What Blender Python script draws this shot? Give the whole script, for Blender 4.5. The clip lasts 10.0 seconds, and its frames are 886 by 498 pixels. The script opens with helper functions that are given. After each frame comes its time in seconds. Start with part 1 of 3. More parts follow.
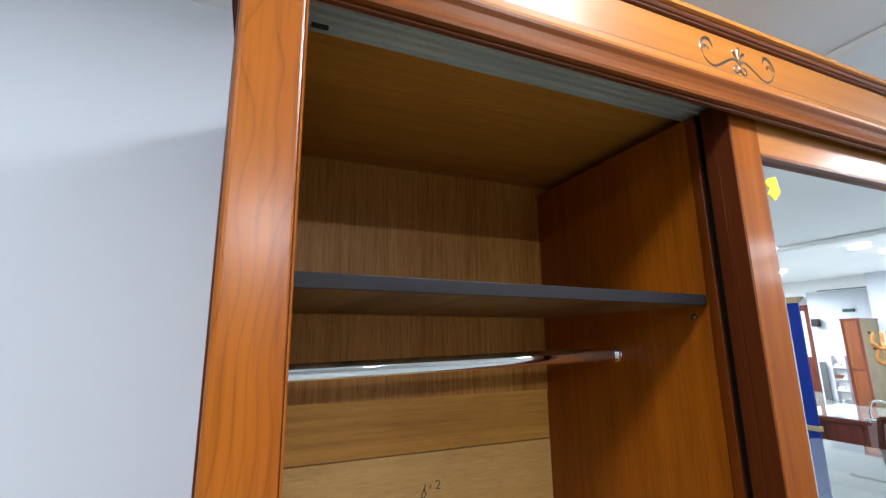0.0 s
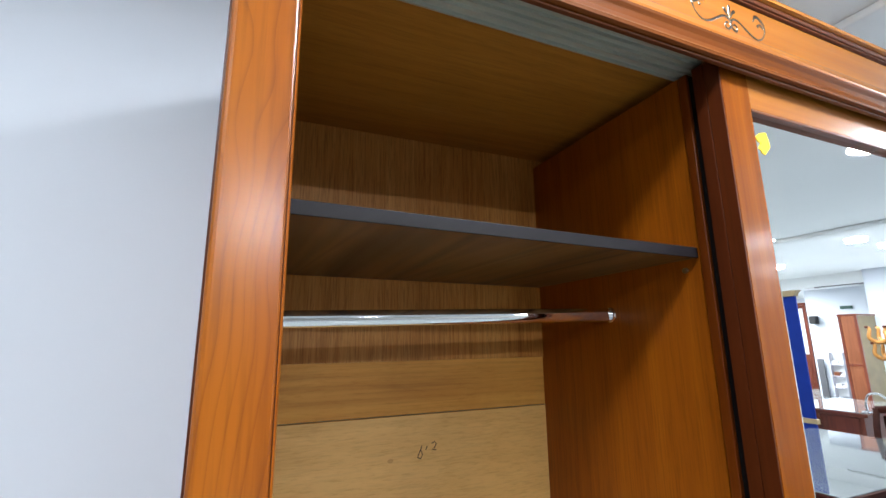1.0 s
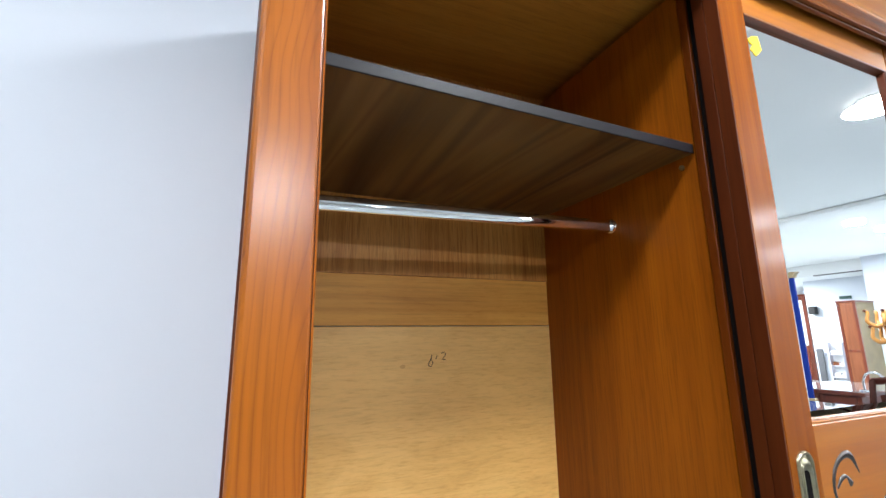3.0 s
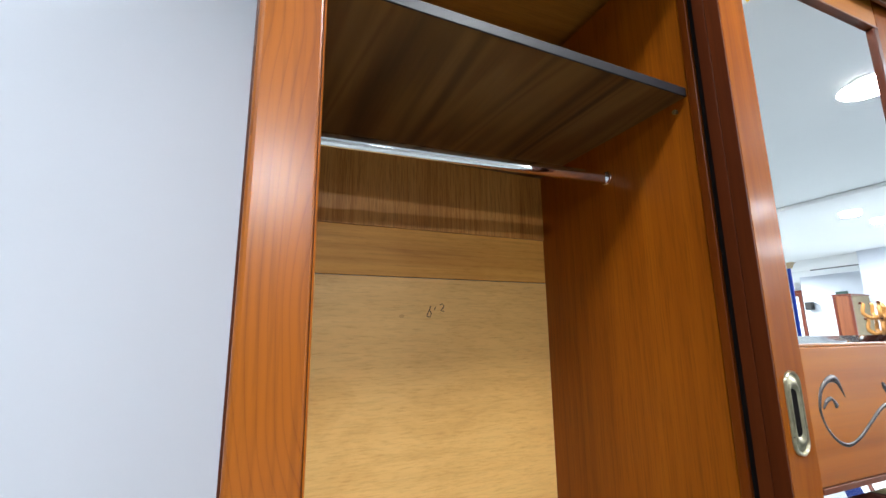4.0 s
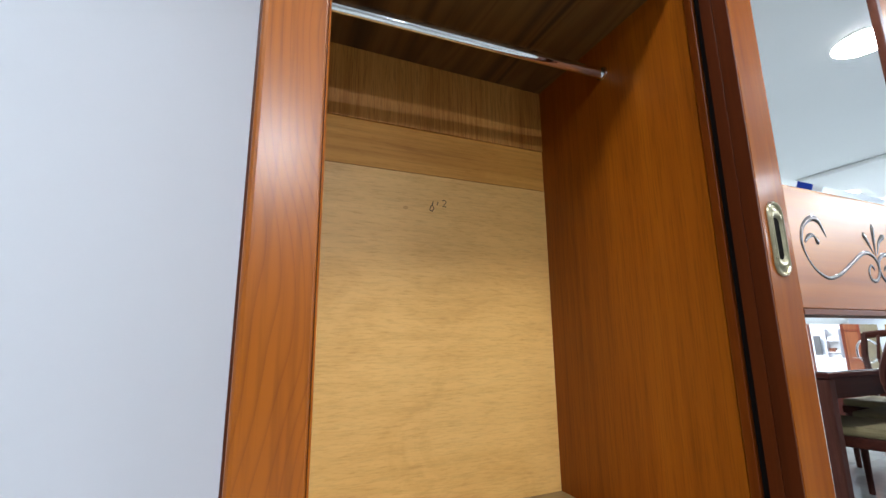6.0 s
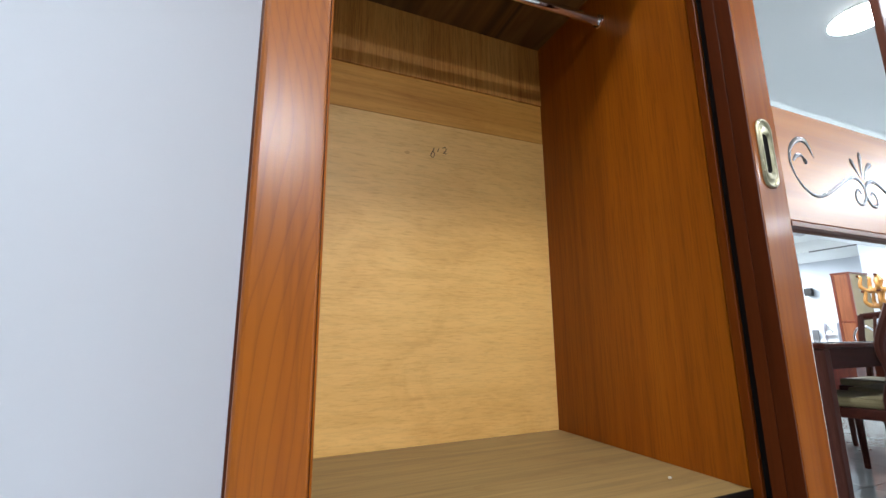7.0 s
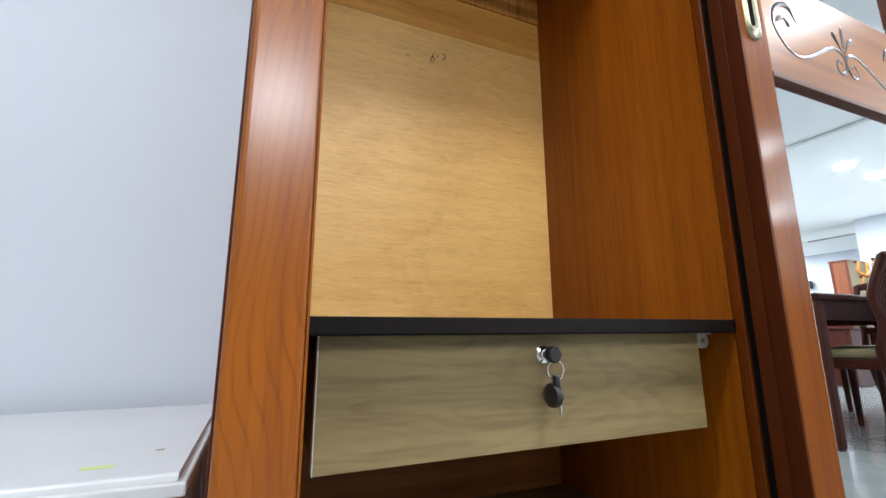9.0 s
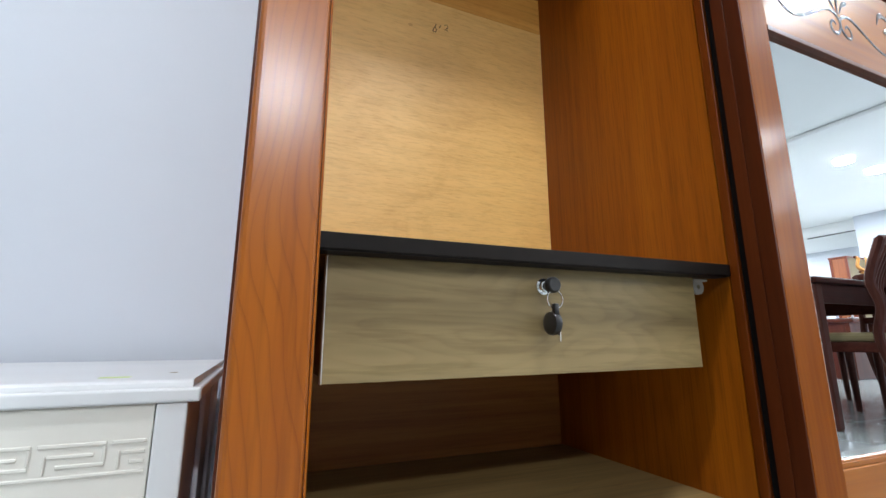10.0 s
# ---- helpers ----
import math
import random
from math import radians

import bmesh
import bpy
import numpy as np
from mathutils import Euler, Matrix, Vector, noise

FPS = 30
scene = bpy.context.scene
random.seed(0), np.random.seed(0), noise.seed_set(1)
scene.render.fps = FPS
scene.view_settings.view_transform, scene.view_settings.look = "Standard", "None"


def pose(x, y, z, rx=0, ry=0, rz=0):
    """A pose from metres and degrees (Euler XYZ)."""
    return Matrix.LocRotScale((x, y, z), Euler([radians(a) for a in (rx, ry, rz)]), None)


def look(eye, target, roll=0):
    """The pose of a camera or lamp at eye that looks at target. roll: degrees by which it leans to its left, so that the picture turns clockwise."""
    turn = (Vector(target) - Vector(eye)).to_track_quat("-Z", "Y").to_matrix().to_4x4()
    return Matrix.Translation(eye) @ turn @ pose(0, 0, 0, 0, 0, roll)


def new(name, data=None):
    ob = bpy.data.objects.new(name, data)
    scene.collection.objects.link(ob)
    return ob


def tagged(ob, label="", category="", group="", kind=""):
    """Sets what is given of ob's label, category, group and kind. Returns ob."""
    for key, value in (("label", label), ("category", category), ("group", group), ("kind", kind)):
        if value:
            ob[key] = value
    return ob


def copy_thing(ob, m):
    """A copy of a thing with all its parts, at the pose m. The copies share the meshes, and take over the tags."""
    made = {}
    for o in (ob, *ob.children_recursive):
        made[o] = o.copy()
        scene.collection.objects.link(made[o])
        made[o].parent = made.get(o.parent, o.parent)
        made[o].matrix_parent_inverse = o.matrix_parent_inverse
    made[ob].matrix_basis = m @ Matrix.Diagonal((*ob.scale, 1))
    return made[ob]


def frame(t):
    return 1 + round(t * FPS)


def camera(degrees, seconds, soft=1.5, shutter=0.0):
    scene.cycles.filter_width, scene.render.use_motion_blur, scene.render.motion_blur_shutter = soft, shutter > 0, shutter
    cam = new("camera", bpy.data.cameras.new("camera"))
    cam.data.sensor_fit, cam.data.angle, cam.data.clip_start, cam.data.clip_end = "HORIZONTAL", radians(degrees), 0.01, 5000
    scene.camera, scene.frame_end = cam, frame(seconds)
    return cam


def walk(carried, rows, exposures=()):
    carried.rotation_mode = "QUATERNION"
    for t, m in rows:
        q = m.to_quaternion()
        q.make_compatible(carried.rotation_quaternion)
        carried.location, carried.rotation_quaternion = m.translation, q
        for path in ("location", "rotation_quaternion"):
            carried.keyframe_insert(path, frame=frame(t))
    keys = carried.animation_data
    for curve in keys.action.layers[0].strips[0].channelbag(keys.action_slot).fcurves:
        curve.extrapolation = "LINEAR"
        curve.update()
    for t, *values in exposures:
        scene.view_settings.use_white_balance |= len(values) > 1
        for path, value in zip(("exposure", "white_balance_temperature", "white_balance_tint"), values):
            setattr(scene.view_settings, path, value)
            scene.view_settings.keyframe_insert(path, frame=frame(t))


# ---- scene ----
cam = camera(90.5, 10.0)
METRES, EYE, TILT, LEAN, TURN = 1.2, 1.65, 11.6, 0.7, -22.6
ROWS = [
    (0.0, 0.0, 0.0, 0.0, 0.0, -0.0, -0.0),
    (0.5, 0.0033, -0.0037, -0.0273, 0.02, -0.07, 0.04),
    (1.0, 0.0051, -0.0099, -0.0699, -0.11, -0.02, -0.11),
    (1.5, -0.0003, -0.0207, -0.106, -0.08, -0.01, -0.06),
    (2.0, -0.0083, -0.033, -0.1538, -0.1, -0.02, -0.07),
    (2.5, -0.0135, -0.043, -0.1906, -0.05, -0.1, -0.01),
    (4.0, -0.0128, -0.0665, -0.3298, -0.28, -0.28, -0.15),
    (4.5, -0.0131, -0.0725, -0.3784, -0.29, -0.17, -0.28),
    (5.0, -0.0137, -0.0827, -0.447, -0.27, -0.03, -0.26),
    (5.5, -0.0148, -0.0907, -0.5003, -0.19, -0.02, -0.18),
    (7.0, -0.0164, -0.1225, -0.6772, -0.19, -0.11, -0.23),
    (7.5, -0.0151, -0.1275, -0.7325, -0.16, -0.04, -0.14),
    (8.0, -0.0122, -0.1315, -0.7962, -0.22, -0.09, -0.43),
    (8.5, -0.0123, -0.1394, -0.8443, -0.19, -0.02, -0.43),
    (9.0, -0.0108, -0.1509, -0.9031, -0.14, 0.02, -0.54),
    (9.5, -0.011, -0.1603, -0.9409, -0.16, 0.06, -0.63),
    (10.0, -0.0136, -0.1671, -0.982, -0.1, 0.12, -0.65),
]
walk(cam, [(t, pose(-0.734, -0.58, EYE, TILT, LEAN, TURN) @ pose(METRES * x, 1.082 * METRES * y, METRES * z, 90 + pitch, roll, yaw)) for t, x, y, z, yaw, pitch, roll in ROWS],
     exposures=[(0.0, -0.10), (1.0, 0.05), (2.5, 0.26), (4.5, 0.11), (7.5, 0.02), (10.0, 0.08)])

# ---- light ----
CEIL, CEIL_FAR, WALL_Y = 2.58, 2.75, 0.66
world = bpy.data.worlds.new("world")
world.use_nodes = True
world.node_tree.nodes["Background"].inputs[0].default_value = (0.80, 0.88, 1.0, 1)
world.node_tree.nodes["Background"].inputs[1].default_value = 0.1
scene.world = world
LAMP_TINT = (0.87, 0.935, 0.99)
NEAR_LAMPS = [(-0.10, -0.72), (2.2, -0.745), (-0.73, -3.4), (1.7, -2.6), (4.1, -2.55), (-1.75, -0.75), (-2.9, -2.7), (0.6, -4.6), (3.2, -4.6)]
NEAR_POWER = [33, 27, 98, 21, 32, 29, 16, 15, 17]
# (10.6, -7.4) and (12.0, -7.6) are unseen, added to brighten the far wall
FAR_LAMPS = [(6.1, -2.6), (6.9, -2.62), (8.2, -2.6), (7.5, -4.35), (6.0, -4.5), (10.6, -7.4), (7.0, -6.6), (12.0, -7.6), (13.5, -7.0), (11.0, -8.0), (14.0, -9.2)]


def lamp(x, y, z, power, size=0.2):
    data = bpy.data.lights.new("downlight_beam", "AREA")
    data.shape, data.size, data.energy, data.color = "DISK", size, power, LAMP_TINT
    ob = new("downlight_beam", data)
    ob.matrix_world = look((x, y, z), (x, y, 0))
    return ob


for (lx, ly), power in zip(NEAR_LAMPS, NEAR_POWER):
    lamp(lx, ly, CEIL - 0.05, power, 0.27)
for lx, ly in FAR_LAMPS:
    lamp(lx, ly, CEIL_FAR - 0.05, 96 if lx < 9 else 100)
for lx, ly in (NEAR_LAMPS[0], NEAR_LAMPS[5]):
    data = bpy.data.lights.new("downlight_glow", "POINT")
    data.energy, data.color, data.shadow_soft_size = 9, LAMP_TINT, 0.06
    new("downlight_glow", data).location = (lx, ly, CEIL - 0.12)


# ---- materials ----
def mat(name):
    m = bpy.data.materials.new(name)
    m.use_nodes = True
    return m, m.node_tree, m.node_tree.nodes["Principled BSDF"]


def node(tree, kind, **values):
    n = tree.nodes.new(kind)
    for key, value in values.items():
        n.inputs[key].default_value = value
    return n


def math_node(tree, op, a, b=None):
    n = tree.nodes.new("ShaderNodeMath")
    n.operation = op
    for k, v in ((0, a), (1, b)):
        if v is None:
            continue
        if isinstance(v, (int, float)):
            n.inputs[k].default_value = v
        else:
            tree.links.new(v, n.inputs[k])
    return n.outputs[0]


def ramp(tree, source, stops):
    n = tree.nodes.new("ShaderNodeValToRGB")
    while len(n.color_ramp.elements) < len(stops):
        n.color_ramp.elements.new(0.5)
    for e, (p, c) in zip(n.color_ramp.elements, stops):
        e.position, e.color = p, (*c, 1) if len(c) == 3 else c
    tree.links.new(source, n.inputs[0])
    return n.outputs[0]


def mixed(tree, kind, factor, a, b):
    n = tree.nodes.new("ShaderNodeMix")
    n.data_type, n.blend_type = "RGBA", kind
    for socket, v in ((n.inputs[0], factor), (n.inputs[6], a), (n.inputs[7], b)):
        if isinstance(v, (int, float)):
            socket.default_value = v
        elif isinstance(v, tuple):
            socket.default_value = (*v, 1)
        else:
            tree.links.new(v, socket)
    return n.outputs[2]


def wood(name, dark, mid, light, along="z", figure=1.0, ring=26.0, pores=0.35, rough=0.3, coat=0.0, fine=1.0, stretch=0.09, bump=0.05, grain=0.3, coat_rough=0.3, gloss=0.3, straight=0.0, flecks=0.0, blotch=0.5, runs=1.0):
    """Long-grained wood or veneer: growth lines, pores, flecks and broad tone changes; along is the grain's axis.
    straight: growth lines a metre, laid across the grain and bent by the figure, each with one sharp side; runs: how much shorter than usual its streaks are."""
    m, tree, shader = mat(name)
    coords = tree.nodes.new("ShaderNodeTexCoord")
    info = tree.nodes.new("ShaderNodeObjectInfo")
    shift = tree.nodes.new("ShaderNodeVectorMath")
    shift.operation = "MULTIPLY_ADD"
    tree.links.new(info.outputs["Random"], shift.inputs[0])
    shift.inputs[1].default_value = (7.3, 5.1, 9.7)
    tree.links.new(coords.outputs["Object"], shift.inputs[2])

    def stretched(across, alongwise):
        mp = tree.nodes.new("ShaderNodeMapping")
        mp.inputs["Scale"].default_value = [alongwise if a == along else across for a in "xyz"]
        tree.links.new(shift.outputs[0], mp.inputs[0])
        return mp.outputs[0]

    def noise(across, alongwise, detail, rough_detail, bend=0.0):
        n = node(tree, "ShaderNodeTexNoise", Scale=1.0, Detail=detail, Roughness=rough_detail, Distortion=bend)
        tree.links.new(stretched(across, alongwise), n.inputs["Vector"])
        return n.outputs["Fac"]

    broad = noise(5.5 * figure, 5.5 * figure * stretch, 2.0, 0.45, 0.3)
    if straight:
        axes = tree.nodes.new("ShaderNodeSeparateXYZ")
        tree.links.new(shift.outputs[0], axes.inputs[0])
        across = axes.outputs["Z" if along == "x" else "X"]
        rings = math_node(tree, "FRACT", math_node(tree, "ADD", math_node(tree, "MULTIPLY", broad, ring), math_node(tree, "MULTIPLY", across, straight)))
        lines = math_node(tree, "POWER", rings, 7.0)
    else:
        rings = math_node(tree, "SINE", math_node(tree, "MULTIPLY", broad, ring))
        rings = math_node(tree, "MULTIPLY_ADD", rings, 0.5)
        tree.nodes[-1].inputs[2].default_value = 0.5
        lines = math_node(tree, "POWER", rings, 9.0)
    pore = noise(190 * fine, 7 * fine * runs, 4.0, 0.6)
    streak = noise(38 * fine, 0.9 * fine * runs, 3.0, 0.55)
    tone = math_node(tree, "ADD", math_node(tree, "MULTIPLY", rings, 0.12 if straight else 0.30), math_node(tree, "MULTIPLY", streak, 0.88 if straight else 0.70))
    colour = ramp(tree, tone, [(0.22, dark), (0.48, mid), (0.78, light)])
    speck = ramp(tree, pore, [(0.36, (0.55, 0.5, 0.45)), (0.52, (1, 1, 1))])
    colour = mixed(tree, "MULTIPLY", pores, colour, speck)
    colour = mixed(tree, "MULTIPLY", math_node(tree, "MULTIPLY", lines, grain), colour, (0.55, 0.42, 0.34))
    if flecks:
        short = ramp(tree, noise(210, 26, 3.0, 0.6), [(0.52, (1, 1, 1)), (0.72, (0.74, 0.60, 0.42))])
        colour = mixed(tree, "MULTIPLY", flecks, colour, short)
        cloud = ramp(tree, noise(10, 4.6, 5.0, 0.66, 0.9), [(0.34, (0.80, 0.71, 0.56)), (0.52, (1, 1, 1)), (0.70, (1.06, 1.07, 1.12))])
        colour = mixed(tree, "MULTIPLY", flecks, colour, cloud)
        knots = ramp(tree, noise(46, 30, 0.0, 0.5), [(0.86, (1, 1, 1)), (0.89, (0.50, 0.34, 0.20))])
        colour = mixed(tree, "MULTIPLY", flecks, colour, knots)
    patch = node(tree, "ShaderNodeTexNoise", Scale=2.3, Detail=2.0)
    tree.links.new(shift.outputs[0], patch.inputs["Vector"])
    colour = mixed(tree, "MULTIPLY", blotch, colour, ramp(tree, patch.outputs["Fac"], [(0.3, (0.8, 0.78, 0.76)), (0.7, (1.0, 1.0, 1.0))]))
    tree.links.new(colour, shader.inputs["Base Color"])
    tree.links.new(math_node(tree, "MULTIPLY_ADD", pore, 0.16), shader.inputs["Roughness"])
    tree.nodes[-1].inputs[2].default_value = rough - 0.08
    shader.inputs["Specular IOR Level"].default_value = gloss
    shader.inputs["Coat Weight"].default_value = coat
    shader.inputs["Coat Roughness"].default_value = coat_rough
    b = node(tree, "ShaderNodeBump", Strength=bump, Distance=0.002)
    tree.links.new(pore, b.inputs["Height"])
    tree.links.new(b.outputs[0], shader.inputs["Normal"])
    return m


def plain(name, colour, rough=0.5, metal=0.0, variation=0.06, scale=6.0, bump=0.0, coat=0.0, fine=180.0, spec=0.5):
    m, tree, shader = mat(name)
    coords = tree.nodes.new("ShaderNodeTexCoord")
    n = node(tree, "ShaderNodeTexNoise", Scale=scale, Detail=4.0)
    tree.links.new(coords.outputs["Object"], n.inputs["Vector"])
    low = tuple(c * (1 - variation) for c in colour)
    high = tuple(min(1, c * (1 + variation)) for c in colour)
    tree.links.new(ramp(tree, n.outputs["Fac"], [(0.3, low), (0.7, high)]), shader.inputs["Base Color"])
    g = node(tree, "ShaderNodeTexNoise", Scale=fine, Detail=3.0)
    tree.links.new(coords.outputs["Object"], g.inputs["Vector"])
    tree.links.new(math_node(tree, "MULTIPLY_ADD", g.outputs["Fac"], rough * 0.12), shader.inputs["Roughness"])
    tree.nodes[-1].inputs[2].default_value = rough * 0.94
    shader.inputs["Metallic"].default_value = metal
    shader.inputs["Specular IOR Level"].default_value = spec
    shader.inputs["Coat Weight"].default_value = coat
    if bump:
        b = node(tree, "ShaderNodeBump", Strength=bump, Distance=0.002)
        tree.links.new(g.outputs["Fac"], b.inputs["Height"])
        tree.links.new(b.outputs[0], shader.inputs["Normal"])
    return m


def glow(name, colour, strength):
    m, tree, shader = mat(name)
    shader.inputs["Base Color"].default_value = (*colour, 1)
    shader.inputs["Emission Color"].default_value = (*colour, 1)
    shader.inputs["Emission Strength"].default_value = strength
    return m


HONEY_V = wood("honey_wood_upright", (0.23, 0.052, 0.001), (0.29, 0.074, 0.0015), (0.34, 0.095, 0.0024), "z", rough=0.45, coat=0.72, ring=20.0, straight=62.0, grain=0.62, pores=0.35, figure=1.1, stretch=0.28, coat_rough=0.27, gloss=0.08, fine=0.8)
HONEY_H = wood("honey_wood_level", (0.23, 0.060, 0.003), (0.30, 0.090, 0.006), (0.36, 0.118, 0.009), "x", rough=0.45, coat=0.62, ring=14, grain=0.12, pores=0.15, figure=1.2, coat_rough=0.27, gloss=0.12)
FRIEZE = wood("golden_frieze_wood", (0.27, 0.082, 0.006), (0.345, 0.116, 0.010), (0.41, 0.146, 0.016), "x", rough=0.45, coat=0.62, ring=12, grain=0.12, pores=0.15, figure=1.2, coat_rough=0.24, gloss=0.15)
UMBER = wood("dark_stained_moulding", (0.07, 0.014, 0.003), (0.115, 0.025, 0.005), (0.16, 0.038, 0.008), "x", rough=0.45, coat=0.3, gloss=0.2)
HOLLOW = wood("brown_stained_hollow", (0.085, 0.020, 0.002), (0.12, 0.030, 0.003), (0.155, 0.042, 0.005), "x", rough=0.55, coat=0.05, gloss=0.08, coat_rough=0.35)
LACQUER_V = wood("lacquered_door_wood", (0.145, 0.031, 0.001), (0.20, 0.049, 0.0012), (0.255, 0.070, 0.002), "z", rough=0.5, coat=0.3, ring=12.0, straight=60.0, grain=0.35, pores=0.25, figure=1.2, stretch=0.16, coat_rough=0.17, gloss=0.04)
UMBER_V = wood("dark_stained_edge", (0.040, 0.007, 0.0012), (0.064, 0.012, 0.0018), (0.088, 0.018, 0.003), "z", rough=0.5, coat=0.08, gloss=0.12, ring=6, grain=0.1)
VENEER_V = wood("brown_veneer_upright", (0.235, 0.056, 0.001), (0.305, 0.081, 0.0018), (0.355, 0.106, 0.0035), "z", ring=9, fine=1.5, grain=0.08, rough=0.42, coat=0.28, coat_rough=0.30, gloss=0.22, pores=0.5, blotch=0.5)
VENEER_BACK = wood("striped_back_veneer", (0.30, 0.100, 0.016), (0.52, 0.225, 0.050), (0.66, 0.335, 0.090), "z", ring=6, rough=0.45, fine=2.6, pores=0.75, grain=0.1)
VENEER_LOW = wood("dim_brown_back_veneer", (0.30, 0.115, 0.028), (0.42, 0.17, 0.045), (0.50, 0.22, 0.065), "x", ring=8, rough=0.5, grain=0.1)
VENEER_TOP = wood("dull_brown_top_veneer", (0.40, 0.165, 0.022), (0.50, 0.22, 0.033), (0.57, 0.265, 0.048), "x", ring=8, rough=0.5, grain=0.1, pores=0.35, fine=1.3, runs=2.0)
PLY = wood("pale_plywood", (0.72, 0.414, 0.126), (0.78, 0.464, 0.150), (0.825, 0.508, 0.172), "x", ring=6.0, straight=14.0, rough=0.42, pores=0.2, fine=1.2, stretch=0.3, grain=0.12, gloss=0.5, flecks=0.45, blotch=0.45, runs=3.0)
PLY_DARK = wood("amber_plywood", (0.50, 0.215, 0.036), (0.64, 0.31, 0.062), (0.74, 0.39, 0.092), "x", ring=4.0, straight=38.0, rough=0.5, pores=0.3, fine=0.7, stretch=0.12, grain=0.32, flecks=0.4)
LAMINATE = wood("olive_grey_laminate", (0.145, 0.099, 0.045), (0.238, 0.170, 0.078), (0.315, 0.232, 0.108), "x", ring=15.0, straight=20.0, figure=1.8, rough=0.42, pores=0.4, stretch=0.26, fine=0.62, grain=0.26, blotch=0.9, runs=1.8)
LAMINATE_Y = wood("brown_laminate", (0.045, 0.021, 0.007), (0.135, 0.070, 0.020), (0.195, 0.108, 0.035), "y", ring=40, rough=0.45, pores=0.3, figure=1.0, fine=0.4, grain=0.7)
BOTTOM = wood("tan_laminate", (0.165, 0.103, 0.040), (0.25, 0.162, 0.064), (0.325, 0.216, 0.088), "x", ring=8.0, straight=24.0, figure=1.4, rough=0.45, stretch=0.18, fine=1.1, grain=0.45, pores=0.5, blotch=0.9)
LIPPING = wood("reddish_lipping", (0.10, 0.018, 0.001), (0.14, 0.028, 0.0012), (0.18, 0.040, 0.002), "z", ring=6, rough=0.45, coat=0.15, coat_rough=0.3, gloss=0.15, grain=0.1)
BANDING = plain("charcoal_edge_band", (0.010, 0.008, 0.010), 0.5, spec=0.2, variation=0.2)
BANDING_LOW = plain("dark_brown_edge_band", (0.008, 0.0055, 0.0045), 0.55, spec=0.12, variation=0.3, scale=20)
CHROME = plain("chrome", (0.86, 0.87, 0.9), 0.05, 1.0, 0.03)
ALU = plain("aluminium", (0.50, 0.52, 0.46), 0.5, 0.55, 0.08)
INLAY = plain("silvered_groove", (0.13, 0.115, 0.11), 0.22, 1.0, 0.4, 30)
BRASS = plain("antique_brass", (0.32, 0.29, 0.20), 0.28, 1.0, 0.25, 60)
BLACK = plain("black_plastic", (0.012, 0.011, 0.012), 0.3, variation=0.2)
# near-black that paints the shade inside the handle recess and the door gap
SHADOW_BLACK = plain("recess_shade_black", (0.006, 0.005, 0.005), 0.95, spec=0.05)
MIRROR = plain("mirror_silver", (0.93, 0.95, 0.95), 0.0, 1.0, 0.0)
YELLOW = plain("yellow_paper", (0.85, 0.56, 0.02), 0.7, variation=0.08)
ROOMPAINT = plain("cream_showroom_paint", (0.66, 0.64, 0.61), 0.8, variation=0.06, scale=1.5, bump=0.05)
WALLPAINT = plain("cool_white_wall_paint", (0.655, 0.69, 0.765), 0.75, variation=0.025, scale=1.2, bump=0.06)
CEILPAINT = plain("white_ceiling_paint", (0.86, 0.87, 0.88), 0.8, variation=0.02, scale=0.8, bump=0.05)
IVORY = plain("ivory_lacquer", (0.69, 0.70, 0.72), 0.35, variation=0.03, fine=9.0)
CREAM = plain("cream_lacquer_panel", (0.73, 0.70, 0.645), 0.4, variation=0.04)
GREY_SIDE = plain("grey_violet_side", (0.70, 0.67, 0.74), 0.5, variation=0.1)
LIME = plain("lime_sticker", (0.66, 0.78, 0.30), 0.6)
INK = plain("pencil_ink", (0.03, 0.02, 0.012), 0.8)
PLASTIC = plain("milky_plastic", (0.52, 0.50, 0.46), 0.35)
LAMPGLASS = glow("lit_lamp_lens", (1.0, 0.98, 0.95), 12.0)
BLUE = plain("royal_blue_board", (0.006, 0.024, 0.19), 0.65, variation=0.08, spec=0.15)
BEIGE = plain("beige_cap", (0.33, 0.24, 0.13), 0.5)
MAHOG = wood("mahogany", (0.030, 0.008, 0.006), (0.050, 0.013, 0.009), (0.075, 0.020, 0.013), "x", rough=0.45, coat=0.0, gloss=0.06)
MAHOG_V = wood("mahogany_upright", (0.045, 0.014, 0.010), (0.068, 0.022, 0.016), (0.095, 0.033, 0.024), "z", rough=0.45, coat=0.0, gloss=0.08)
RUST = wood("rust_wardrobe_wood", (0.13, 0.040, 0.017), (0.18, 0.058, 0.025), (0.22, 0.078, 0.035), "z", rough=0.4, coat=0.2)
RED_WOOD = wood("red_cabinet_wood", (0.085, 0.019, 0.010), (0.125, 0.028, 0.014), (0.165, 0.04, 0.02), "z", rough=0.35, coat=0.3)
OCHRE = wood("ochre_carved_wood", (0.19, 0.078, 0.015), (0.28, 0.125, 0.026), (0.34, 0.165, 0.040), "z", rough=0.5)
SEAT_CLOTH = plain("olive_seat_cloth", (0.17, 0.135, 0.065), 0.85, variation=0.12, bump=0.2)
GLASS_TOP = plain("grey_backed_glass_top", (0.17, 0.19, 0.20), 0.03, variation=0.05, coat=1.0)
MARBLE = plain("grey_marble_tile", (0.275, 0.30, 0.30), 0.16, variation=0.25, scale=2.2, coat=0.3)
GROUT = plain("grey_grout", (0.25, 0.26, 0.26), 0.8)
GLAZING = plain("cabinet_glass", (0.55, 0.62, 0.62), 0.08, variation=0.1)
